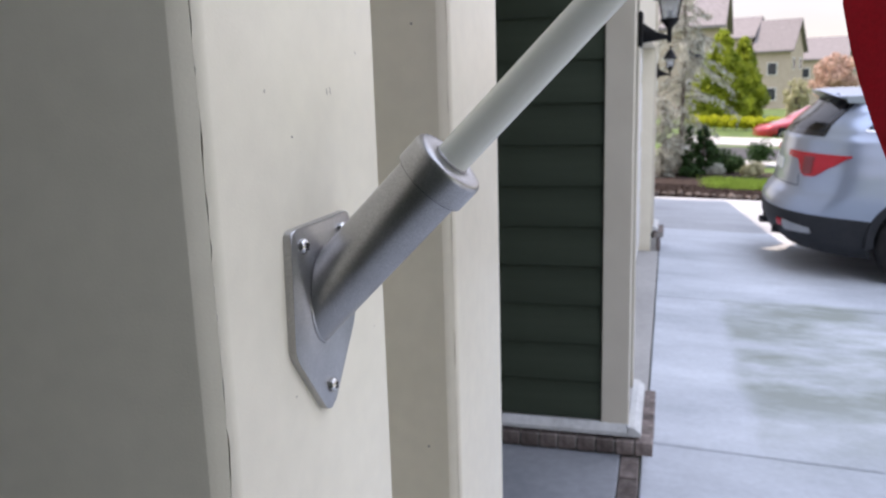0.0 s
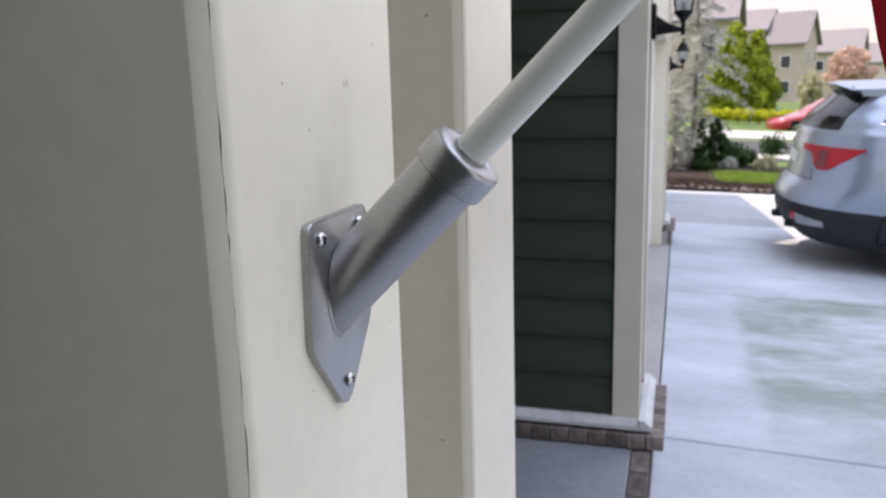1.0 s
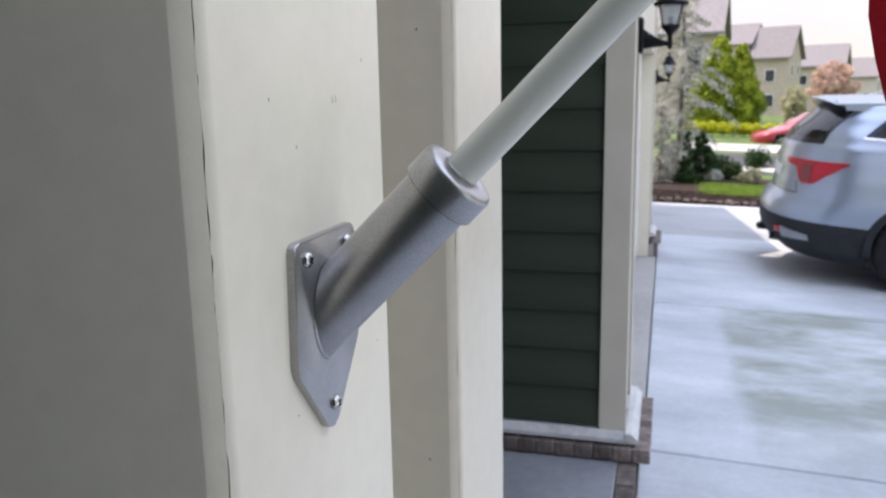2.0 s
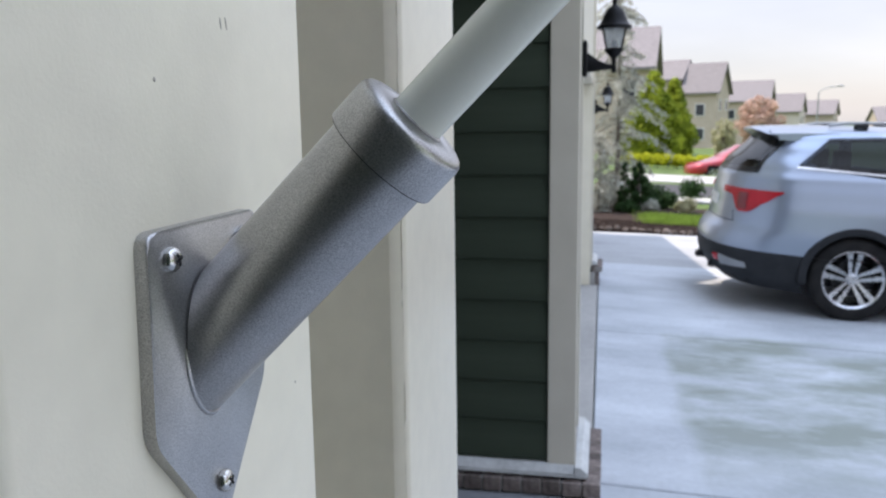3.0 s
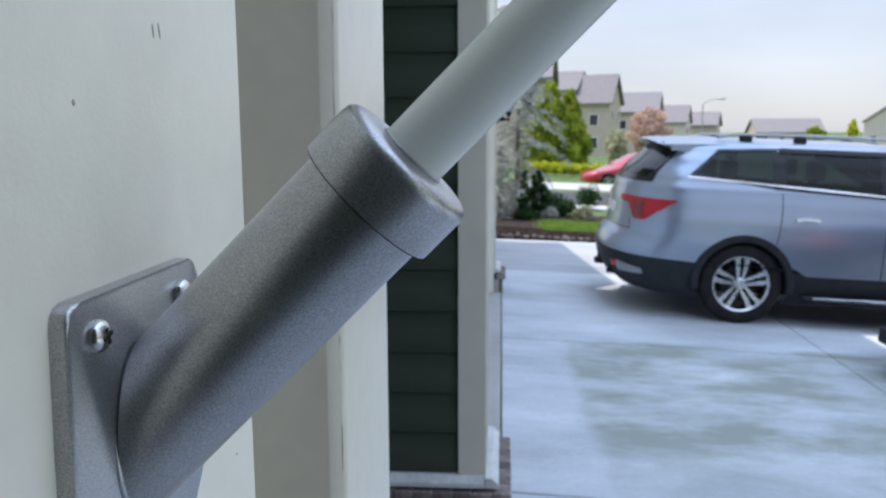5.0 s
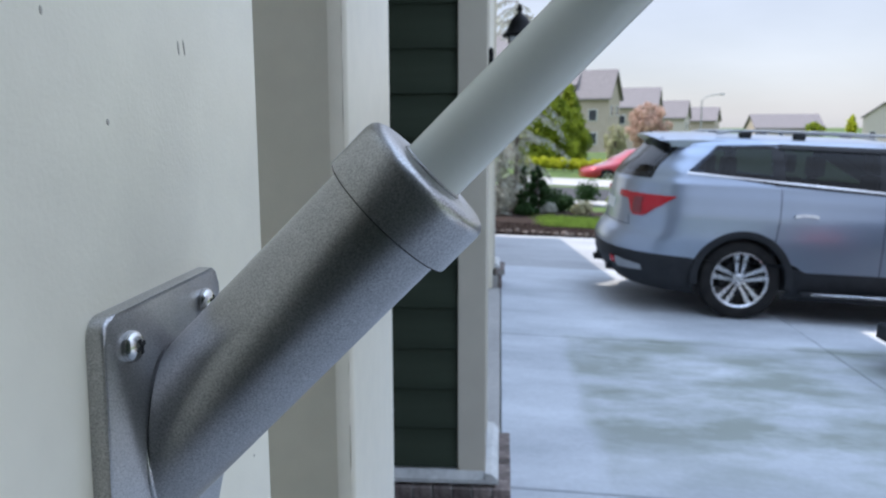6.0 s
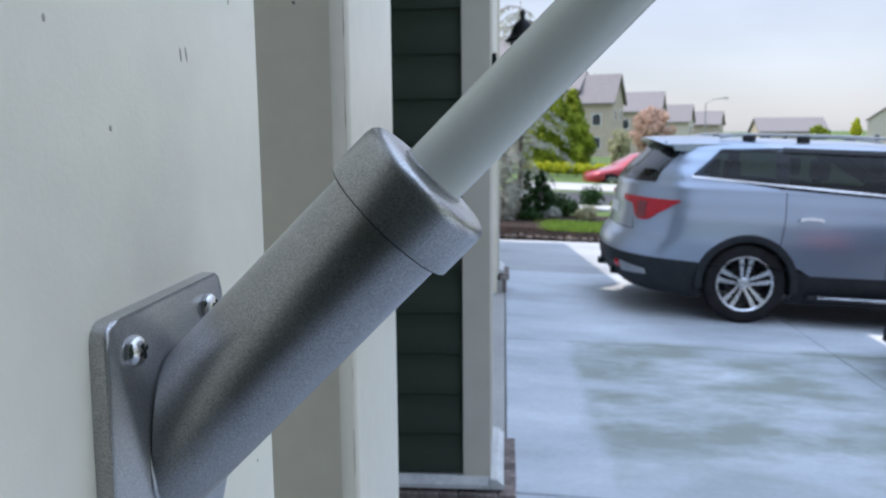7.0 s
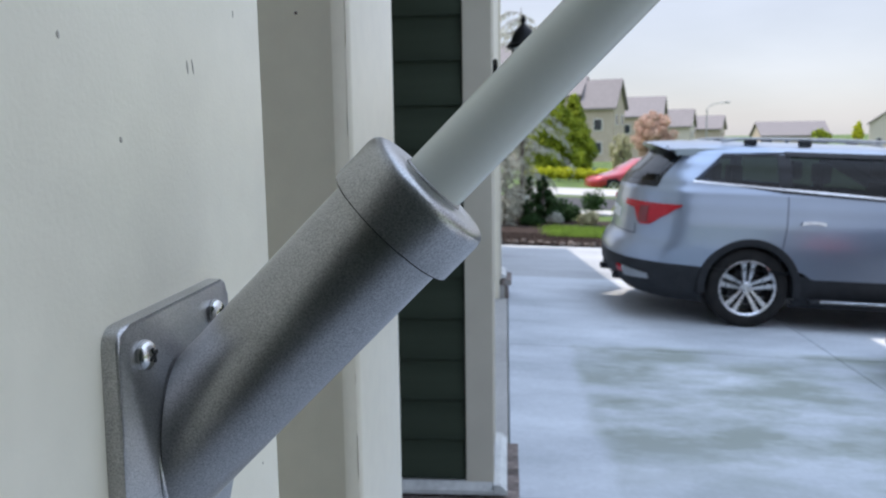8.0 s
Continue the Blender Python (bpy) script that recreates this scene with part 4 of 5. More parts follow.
            part("window_seal", s.patch(glass, 30, 12, sg, 0.0045, rim=1), M_SEAL, pane, "black window seal")

        def pillar(a, b):
            return s.side(1.470 + 0.070 * a, 1.266 + 0.368 * b)
        part("door_pillar", s.patch(pillar, 4, 12, sg, 0.004), M_SEAL, car, "black door pillar")

        def pillar2(a, b):
            return s.side(2.437 + 0.058 * a, 1.222 + 0.406 * b)
        part("door_pillar", s.patch(pillar2, 4, 12, sg, 0.004), M_SEAL, car, "black door pillar")

        def belt(a, b):
            x = 0.68 + 2.84 * a
            return s.side(x, 1.356 - 0.160 * min(1, a * 1.05) + 0.018 * b - 0.012)
        part("window_trim", s.patch(belt, 40, 2, sg, 0.008), M_CHROME, car, "bright window trim strip")

        def upper_trim(a, b):
            x = 0.69 + 2.05 * a
            return s.side(x, 1.372 + min(1.0, a / 0.125) * 0.232 + 0.034 * min(1.0, a / 0.38) + 0.012 * b)
        part("window_trim", s.patch(upper_trim, 60, 2, sg, 0.006), M_CAR, car)

        def visor(a, b):
            return s.side(1.52 + 1.45 * a, 1.598 + 0.040 * b)
        part("wind_visor", s.patch(visor, 30, 3, sg, 0.016), M_SEAL, car, "dark window visor")

        def tail_lamp(a, b):
            u = 0.22 + 0.67 * a
            hi = 1.140 - 0.012 * a
            lo = lerp_table([(0.0, 1.085), (0.24, 1.07), (0.36, 0.94), (0.42, 0.915), (0.56, 0.92), (0.78, 1.02), (1.0, 1.115)], a)
            return s.at(u, lo + (hi - lo) * b)
        lamp = part("tail_lamp", s.patch(tail_lamp, 44, 8, sg, 0.014), M_TAIL, car, "red wraparound tail lamp")

        def lamp_core(a, b):
            return s.at(0.47 + 0.11 * a, 0.94 + 0.16 * b)
        part("lamp_core", s.patch(lamp_core, 8, 6, sg, 0.018), M_TAIL_DARK, lamp)
        # door shut lines and handles
        for x, h0, h1 in ((1.485, 0.62, 1.60), (2.46, 0.46, 1.59), (3.55, 0.46, 1.10)):
            def shut(a, b, x=x, h0=h0, h1=h1):
                hh = h0 + (h1 - h0) * a
                return s.side(x + 0.007 * b + (0.05 * math.sin(a * 3.1) if x < 1.6 else 0.0), hh)
            part("shut_line", s.patch(shut, 16, 1, sg, 0.0015), M_CLAD, car)
        for x in (1.66, 2.62):
            def grip(a, b, x=x):
                return s.side(x + 0.21 * a, 0.985 + 0.028 * b + 0.012 * math.sin(a * 3.14))
            part("door_handle", s.patch(grip, 12, 3, sg, 0.03), M_CHROME, car, "chrome door handle")
        # running board and sill strip
        part("running_board", box(bmesh.new(), 1.78, 3.5, sg * 0.985 - 0.06, sg * 0.985 + 0.06, 0.268, 0.300, bevel=0.010), M_CLAD, car)
        part("step_strip", box(bmesh.new(), 1.86, 3.42, sg * 1.045 - 0.012, sg * 1.045 + 0.012, 0.282, 0.304, bevel=0.004), M_CHROME, car, "bright step edge strip")
        # roof rails on short feet
        bm = bmesh.new()
        rings = []
        for i in range(15):
            k = i / 14
            c = Vector((0.98 + 2.0 * k, sg * 0.60, 1.728 + 0.044 * math.sin(math.pi * k) ** 0.35))
            rings.append([bm.verts.new(c + Vector((0, 0.016 * math.cos(q * 0.785), 0.014 * math.sin(q * 0.785)))) for q in range(8)])
        for u, w in zip(rings, rings[1:]):
            for q in range(8):
                bm.faces.new((u[q], u[(q + 1) % 8], w[(q + 1) % 8], w[q]))
        part("roof_rail", bm, M_GALV, car, "silver roof rail")
        for x in (1.25, 1.75, 2.65):
            part("rail_foot", boxed(x - 0.06, x + 0.06, sg * 0.60 - 0.018, sg * 0.60 + 0.018, 1.70, 1.755, bevel=0.010), M_CLAD, car)

        def reflector(a, b):
            return s.at(0.355 + 0.075 * a, 0.39 + 0.06 * b)
        part("rear_reflector", s.patch(reflector, 8, 2, sg, 0.010), M_TAIL, car, "red bumper reflector")

        def skid(a, b):
            return s.at(0.44 + 0.30 * a, 0.36 + (0.095 - 0.05 * a) * b + 0.02 * a)
        part("bumper_trim", s.patch(skid, 14, 3, sg, 0.012), M_GALV, car, "silver bumper corner trim")
        part("exhaust_tip", rod(bmesh.new(), (0.05, sg * 0.45, 0.31), (0.3, sg * 0.45, 0.31), 0.035, 0.035, 16), M_CLAD, car)

    def rear_glass(a, b):
        hh = 1.285 + 0.37 * b
        return s.at(0.60 * abs(2 * a - 1) * (1 - 0.04 * b), hh) if a >= 0.5 else (lambda p: Vector((p[0], -p[1], p[2])))(s.at(0.60 * abs(2 * a - 1) * (1 - 0.04 * b), hh))
    pane = part("rear_window", s.patch(rear_glass, 32, 8, 1, 0.005), M_TINT, car, "tinted rear window")
    part("window_seal", s.patch(rear_glass, 32, 8, 1, 0.0065, rim=1), M_SEAL, pane, "black rear window border")

    # tailgate joint, and a number plate in its recess
    def gate_low(a, b):
        return s.at(0.45 * a, 0.800 + 0.008 * b)

    def gate_side(a, b):
        return s.at(0.445 + 0.008 * b - 0.03 * a, 0.802 + 0.12 * a)

    def plate(a, b):
        return s.at(0.11 * a, 0.93 + 0.11 * b)
    for sg in (-1, 1):
        part("tailgate_joint", s.patch(gate_low, 14, 1, sg, 0.0015), M_CLAD, car)
        part("tailgate_joint", s.patch(gate_side, 10, 1, sg, 0.0015), M_CLAD, car)
        part("number_plate", s.patch(plate, 6, 3, sg, 0.006), M_WHITE, car, "plain pale number plate")
    # roof spoiler over the rear window
    bm = bmesh.new()
    n = 20
    rows = []
    for i in range(n + 1):
        k = -1 + 2 * i / n
        y = 0.72 * k
        lip = 0.36 + 0.16 * abs(k) ** 3
        drop = 0.075 * abs(k) ** 2.4
        rows.append([bm.verts.new((x, y, h - drop)) for x, h in ((1.05, 1.736), (0.70, 1.728), (0.48, 1.716), (lip + 0.02, 1.702), (lip, 1.694), (lip + 0.025, 1.682), (0.54, 1.662), (1.05, 1.64))])
    for a, b in zip(rows, rows[1:]):
        for i in range(8):
            bm.faces.new((a[i], a[(i + 1) % 8], b[(i + 1) % 8], b[i]))
    bm.faces.new(rows[0])
    bm.faces.new(rows[-1])
    part("spoiler", bm, M_CAR, car)
    part("tow_hook", boxed(-0.03, 0.10, -0.05, 0.05, 0.30, 0.36, bevel=0.01), M_CLAD, car)
    for sg in (-1, 1):
        def head(a, b):
            return s.at(2.25 + 0.45 * a, 0.74 + 0.12 * b)
        part("headlamp", s.patch(head, 14, 3, sg, 0.008), M_CHROME, car, "clear headlamp")

    def screen(a, b):
        k = 2 * a - 1
        p = s.at(3 - 0.82 * abs(k), 1.17 + 0.40 * b)
        return Vector((p[0], p[1] if k > 0 else -p[1], p[2]))
    part("windscreen", s.patch(screen, 24, 8, 1, 0.004), M_CARGLASS, car, "tinted windscreen")
    part("grille", boxed(4.86, 4.93, -0.5, 0.5, 0.55, 0.80, bevel=0.01), M_CLAD, car)
    # the rear overhang sweeps up towards the tail, and the doors reach low over the sill
    for ob in car.children_recursive:
        for v in ob.data.vertices if ob.type == "MESH" else ():
            k = max(0.0, min(1.0, 1 - v.co[0] / 0.95))
            door = max(0.0, min(1.0, (v.co[0] - 1.70) / 0.10, (3.62 - v.co[0]) / 0.10))
            v.co[2] -= 0.065 * door * max(0.0, 1 - abs(v.co[2] - 0.55) / 0.22)
            v.co[2] += 0.060 * k ** 0.8 * max(0.0, min(1.0, (0.98 - v.co[2]) / 0.35))
    car.matrix_world = Matrix.Translation((0.925, 8.60, gz(0.925, 8.6))) @ Matrix.Rotation(radians(-1.0), 4, "Z") @ Matrix.Rotation(math.atan(0.045), 4, "Y")
    return car


def build_far_car(name_label, paint, m):
    car = empty("car", (0, 0, 0), label=name_label, category="car")
    tail = [(0.2, 0.22), (0.30, 0.06), (0.45, 0.0), (0.60, 0.05), (0.85, 0.16), (0.95, 0.40), (1.02, 0.62), (1.38, 1.35), (1.43, 1.7)]
    nose = [(0.2, 4.4), (0.35, 4.55), (0.6, 4.55), (0.75, 4.40), (0.88, 3.7), (0.98, 3.45), (1.38, 2.75), (1.43, 2.4)]
    half = [(0.2, 0.80), (0.4, 0.88), (0.7, 0.90), (0.9, 0.86), (1.0, 0.80), (1.3, 0.66), (1.40, 0.52), (1.43, 0.3)]
    s = Shape(tail, nose, half)
    wh = (0.95, 3.65)
    part("body", s.loft([0.2, 0.26, 0.32, 0.38, 0.44, 0.50, 0.56, 0.62, 0.68, 0.74, 0.80, 0.85, 0.90, 0.95, 1.0, 1.08, 1.16, 1.24, 1.32, 1.38, 1.41, 1.43], wh, 0.37, 10, 34, 0.33), paint, car)
    for sg in (-1, 1):
        for x in wh:
            build_wheel(car, x, sg * 0.775, sg, 0.33, 0.22)

        def win(a, b):
            x = 1.15 + 1.75 * a
            hi = 1.03 + 0.32 * min(1, a / 0.2, (1 - a) / 0.25)
            return s.side(x, 1.02 + (hi - 1.02) * b)
        part("side_window", s.patch(win, 24, 5, sg, 0.004), M_CARGLASS, car)

        def tl(a, b):
            return s.at(0.45 + 0.45 * a, 0.68 + 0.12 * b)
        part("tail_lamp", s.patch(tl, 12, 3, sg, 0.008), M_TAIL, car, "red tail lamp")

    def rw(a, b):
        k = 2 * a - 1
        p = s.at(0.75 * abs(k), 1.04 + 0.3 * b)
        return Vector((p[0], p[1] if k > 0 else -p[1], p[2]))
    part("rear_window", s.patch(rw, 20, 5, 1, 0.004), M_CARGLASS, car)
    part("bumper_insert", boxed(0.0, 0.12, -0.6, 0.6, 0.22, 0.34, bevel=0.01), M_CLAD, car)
    car.matrix_world = m
    return car


build_suv()
build_far_car("dark navy saloon parked on the driveway", M_NAVY, Matrix.Translation((2.80, 5.72, gz(2.8, 5.8))) @ Matrix.Rotation(math.atan(0.045), 4, "Y"))
build_far_car("red car parked across the street", M_RED, Matrix.Translation((7.50, 31.6, gz(3.2, 31.6) - 0.42)) @ Matrix.Rotation(radians(186), 4, "Z"))


# ---- plants ----
def leaf_cloud(centres, size, count, seed, shape="leaf", droop=0.3):
    """Many small bent leaves scattered about blob centres (x, y, z, r)."""
    rnd = random.Random(seed)
    verts, faces = [], []
    tot = sum(c[3] ** 2 for c in centres)
    for cx, cy, cz, r in centres:
        for _ in range(int(count * r * r / tot)):
            d = Vector((rnd.gauss(0, 1), rnd.gauss(0, 1), rnd.gauss(0, 1))).normalized()
            p = Vector((cx, cy, cz)) + d * r * rnd.uniform(0.35, 1.0) ** 0.6
            a = Vector((rnd.gauss(0, 1), rnd.gauss(0, 1), rnd.gauss(0, 1) - droop)).normalized()
            b = a.cross(d + Vector((0.01, 0.02, 0.03))).normalized()
            c = a.cross(b)
            L, W = size * rnd.uniform(0.6, 1.3), size * rnd.uniform(0.25, 0.5)
            i = len(verts)
            verts += [p - a * L * 0.5, p + b * W + c * W * 0.25, p + a * L * 0.5, p - b * W + c * W * 0.25]
            faces += [(i, i + 1, i + 2), (i, i + 2, i + 3)]
    me = bpy.data.meshes.new("crown")
    me.from_pydata([tuple(v) for v in verts], [], faces)
    return me


def limb_mesh(base, tops, r0, seed):
    """A tapered trunk with limbs reaching towards the crown's clumps."""
    rnd = random.Random(seed)
    bm = bmesh.new()
    h = max(t[2] for t in tops) - base[2]
    pts = [Vector(base)]
    for k in range(1, 6):
        pts.append(Vector((base[0] + rnd.uniform(-1, 1) * 0.03 * h, base[1] + rnd.uniform(-1, 1) * 0.03 * h, base[2] + h * 0.8 * k / 5)))
    for k in range(5):
        rod(bm, pts[k], pts[k + 1], r0 * (1 - 0.16 * k), r0 * (1 - 0.16 * (k + 1)), 9)
    for t in tops:
        k = min(4, max(1, int(5 * (t[2] - base[2]) / h * 0.62)))
        q = Vector(t[:3])
        mid = pts[k].lerp(q, 0.5) + Vector((0, 0, 0.04 * h))
        rod(bm, pts[k], mid, r0 * 0.34, r0 * 0.22, 6)
        rod(bm, mid, q, r0 * 0.22, r0 * 0.08, 6)
    return bm


def build_tree(name, label, x, y, h, w, leafs, size, count, seed, crown_low=0.3, blobs=26, r0=None, cone=0.0, category="tree", puff=(0.30, 0.48)):
    rnd = random.Random(seed)
    z0 = gz(x, y) - 0.07
    tr = empty(name, (x, y, z0), label=label, category=category)
    cs = []
    for k in range(blobs):
        f = (k + 0.5) / blobs
        zz = h * (crown_low + (1 - crown_low) * f)
        if cone > 1:
            rad = w * 0.5 * min(1.0, (1.02 - f) / 0.62) ** 0.8 * min(1.0, 0.55 + 2.2 * f)
        elif cone:
            rad = w * 0.5 * (1 - f) ** 0.8 * 0.95 + 0.03
        else:
            rad = w * 0.5 * math.sqrt(max(0.05, 1 - (2 * f - 0.9) ** 2 * 0.9))
        a = k * 2.4 + rnd.uniform(-0.4, 0.4)
        q = rad * rnd.uniform(0.25, 0.8)
        cs.append((q * math.cos(a), q * math.sin(a), zz, max(0.33 * puff[0] * w, rad * rnd.uniform(*puff))))
    part("trunk", limb_mesh((0, 0, 0), cs, r0 or 0.028 * h, seed), M_BARK, tr)
    me = leaf_cloud(cs, size, count, seed + 1)
    me.materials.append(leafs)
    ob = new("crown", me)
    ob.parent = tr
    return tr


def build_cedar(label, x, y, h, w, r0, seed):
    """A weeping conifer: an upright leader, long drooping branches, and needle tufts hanging along them."""
    rnd = random.Random(seed)
    tr = empty("cedar", (x, y, gz(x, y) - 0.07), label=label, category="tree")
    bm = bmesh.new()
    rod(bm, (0, 0, 0), (0.03, 0, h * 0.5), r0, r0 * 0.6, 9)
    rod(bm, (0.03, 0, h * 0.5), (0, 0.02, h), r0 * 0.6, r0 * 0.1, 9)
    v, f = [], []
    n = int(26 * h)
    for k in range(n):
        fz = (k + rnd.random()) / n
        a, reach = rnd.uniform(0, 6.283), (0.55 if fz < 0.35 else 1.0) * w * 0.5 * (1 - 0.75 * fz) * rnd.choice((0.35, 0.5, 0.6, 0.8, 1.0)) + 0.1
        rise, drop = rnd.uniform(0.0, 0.30), rnd.uniform(0.15, 0.55)
        way = Vector((math.cos(a), math.sin(a), 0))
        pts = []
        for j in range(7):
            q = j / 6
            pts.append(Vector((0, 0, h * (0.06 + 0.92 * fz))) + way * reach * q + Vector((rnd.gauss(0, 0.012), rnd.gauss(0, 0.012), reach * (rise * q * 1.6 - drop * q * q * 1.6))))
        for p, q in zip(pts, pts[1:]):
            rod(bm, p, q, 0.010, 0.006, 4)
        for _ in range(int(150 * reach) + 12):
            j = rnd.random() ** 0.8 * 5.99
            p = pts[int(j)].lerp(pts[int(j) + 1], j % 1)
            p = p + Vector((rnd.gauss(0, 0.035), rnd.gauss(0, 0.035), -abs(rnd.gauss(0, 0.05))))
            d = (way * rnd.uniform(-0.2, 0.9) + Vector((rnd.gauss(0, 0.5), rnd.gauss(0, 0.5), rnd.gauss(-0.5, 0.5)))).normalized()
            b = d.cross(Vector((rnd.gauss(0, 1), rnd.gauss(0, 1), rnd.gauss(0, 1)))).normalized()
            L, W = rnd.uniform(0.03, 0.065), rnd.uniform(0.006, 0.013)
            i = len(v)
            v += [tuple(p - d * L), tuple(p + b * W), tuple(p + d * L), tuple(p - b * W)]
            f += [(i, i + 1, i + 2), (i, i + 2, i + 3)]
    part("trunk", bm, M_BARK, tr)
    me = bpy.data.meshes.new("needles")
    me.from_pydata(v, [], f)
    me.materials.append(M_LEAF_SILVER)
    new("needles", me).parent = tr
    return tr


def build_shrub(label, x, y, h, w, leafs, size, count, seed, name="shrub"):
    rnd = random.Random(seed)
    z0 = gz(x, y) - 0.07
    sh = empty(name, (x, y, z0), label=label, category="shrub")
    cs = []
    for k in range(9):
        a = k * 2.4
        q = w * 0.28 * math.sqrt(rnd.uniform(0.05, 1))
        cs.append((q * math.cos(a), q * math.sin(a), h * rnd.uniform(0.35, 0.72), min(w * 0.28, h * 0.34)))
    part("stems", limb_mesh((0, 0, 0), cs, 0.02 * h + 0.005, seed), M_BARK, sh)
    me = leaf_cloud(cs, size, count, seed + 5)
    me.materials.append(leafs)
    ob = new("foliage", me)
    ob.parent = sh
    return sh


def build_plants():
    build_cedar("tall silver-grey weeping cedar with long sprays", 0.22, 16.2, 4.3, 2.7, 0.055, 11)
    build_cedar("small silvery weeping cedar in the flower bed", -0.12, 15.5, 1.6, 1.1, 0.03, 12)
    build_tree("green_tree", "bushy bright green tree in spring leaf", 2.15, 37.5, 4.05, 3.0, M_LEAF, 0.12, 30000, 13, 0.02, 130, 0.12, 2.0, puff=(0.22, 0.42))
    build_tree("green_tree", "bushy bright green tree in spring leaf", 3.12, 38.4, 3.85, 2.3, M_LEAF, 0.12, 20000, 14, 0.02, 100, 0.10, 2.0, puff=(0.22, 0.42))
    build_tree("conifer", "narrow dark green columnar conifer", 0.36, 15.75, 1.02, 0.36, M_LEAF_DARK, 0.05, 5000, 15, 0.02, 22, 0.025, 1.0)
    build_tree("conifer", "narrow dark green columnar conifer", 0.66, 16.1, 1.02, 0.52, M_LEAF_DARK, 0.05, 4000, 16, 0.02, 20, 0.025, 0.0)
    build_tree("blossom_tree", "round pink blossoming street tree", 13.6, 76.0, 4.9, 4.8, M_LEAF_PINK, 0.20, 9000, 17, 0.14, 110, 0.12, puff=(0.12, 0.26))
    build_tree("pale_tree", "pale flowering garden tree", 7.3, 52.0, 2.5, 1.9, M_LEAF_PALE, 0.12, 3500, 18, 0.1, 60, 0.07, puff=(0.12, 0.30))
    for i, (x, y, h, w, mm, lab) in enumerate((
            (0.05, 16.0, 0.55, 0.8, M_LEAF_SILVER, "low silvery shrub in the mulch bed"),
            (0.40, 15.6, 0.30, 0.5, M_LEAF_DARK, "low dark green shrub in the mulch bed"),
            (0.85, 16.2, 0.35, 0.6, M_LEAF_SILVER, "low silvery shrub in the mulch bed"),
            (1.20, 16.6, 0.45, 0.6, M_LEAF_DARK, "low dark green shrub in the mulch bed"),
            (1.55, 16.2, 0.38, 0.5, M_LEAF_PALE, "pale pink flowering shrub by the lawn"),
            (0.95, 16.7, 0.62, 0.7, M_LEAF_DARK, "dense dark green shrub beside the conifers"),
            (0.25, 16.9, 0.75, 0.8, M_LEAF_DARK, "dense dark green shrub under the cedar"),
            (1.95, 19.0, 0.62, 0.75, M_LEAF_DARK, "rounded dark green shrub near the street"),
            (2.45, 16.8, 0.50, 0.7, M_LEAF, "rounded green shrub near the street"),
    )):
        build_shrub(lab, x, y, h, w, mm, 0.05, 1600, 40 + i)
    for i in range(9):
        build_shrub("clipped yellow-green hedge ball", 0.95 + 0.40 * i, 33.6 + 0.2 * (i % 2), 0.66, 0.66, M_LEAF_YEL, 0.07, 1500, 60 + i, "hedge_ball")
    # lawn strip behind the bed: many blades, one object
    rnd = random.Random(5)
    v, f = [], []
    for _ in range(14000):
        x, y = 0.75 + 4.2 * rnd.random() ** 1.2 + rnd.gauss(0, 0.12), rnd.uniform(13.9, 15.3)
        z = gz(x, y) + 0.015
        a = rnd.uniform(0, 6.28)
        h = rnd.uniform(0.05, 0.11)
        i = len(v)
        v += [(x - 0.006 * math.cos(a), y - 0.006 * math.sin(a), z), (x + 0.006 * math.cos(a), y + 0.006 * math.sin(a), z), (x + rnd.uniform(-0.03, 0.03), y + rnd.uniform(-0.03, 0.03), z + h)]
        f.append((i, i + 1, i + 2))
    me = bpy.data.meshes.new("grass")
    me.from_pydata(v, [], f)
    me.materials.append(M_BLADE)
    tagged(new("grass", me), "fresh green lawn strip behind the mulch bed", "grass", kind="stuff")


def build_bed():
    """Bark chips, one object, and a broken row of edging stones along the bed."""
    rnd = random.Random(21)
    v, f = [], []
    for _ in range(9000):
        x, y = rnd.uniform(-0.7, 3.2), 13.02 + 1.25 * rnd.random() ** 1.3
        z = gz(x, y) + 0.022
        a, L, W = rnd.uniform(0, 6.28), rnd.uniform(0.012, 0.045), rnd.uniform(0.006, 0.016)
        c, q, t = math.cos(a), math.sin(a), rnd.uniform(-0.3, 0.6)
        i = len(v)
        v += [(x - c * L, y - q * L, z), (x - q * W, y + c * W, z + 0.006), (x + c * L, y + q * L, z + L * t), (x + q * W, y - c * W, z + 0.006)]
        f += [(i, i + 1, i + 2), (i, i + 2, i + 3)]
    me = bpy.data.meshes.new("bark_chips")
    me.from_pydata(v, [], f)
    me.materials.append(M_MULCH)
    tagged(new("bark_chips", me), "dark brown bark chips strewn over the bed", "mulch", kind="stuff")
    for k in range(26):
        x = -0.55 + 0.125 * k + rnd.uniform(-0.02, 0.02)
        y = 13.0 + rnd.uniform(-0.03, 0.05)
        bm = bmesh.new()
        bmesh.ops.create_icosphere(bm, subdivisions=2, radius=1.0)
        sx, sy, sz = rnd.uniform(0.045, 0.07), rnd.uniform(0.04, 0.06), rnd.uniform(0.03, 0.055)
        for w in bm.verts:
            n = noise.noise(w.co * 1.4 + Vector((k * 3.1, 0, 0)))
            w.co = Vector((w.co[0] * sx, w.co[1] * sy, w.co[2] * sz)) * (1 + 0.35 * n)
        ob = part("edging_stone", bm, M_STONE, label="rough brown edging stone beside the driveway")
        tagged(ob, category="stone", group="edging stones")
        ob.location = (x, y, gz(x, y) + sz * 0.45)


build_bed()
build_plants()


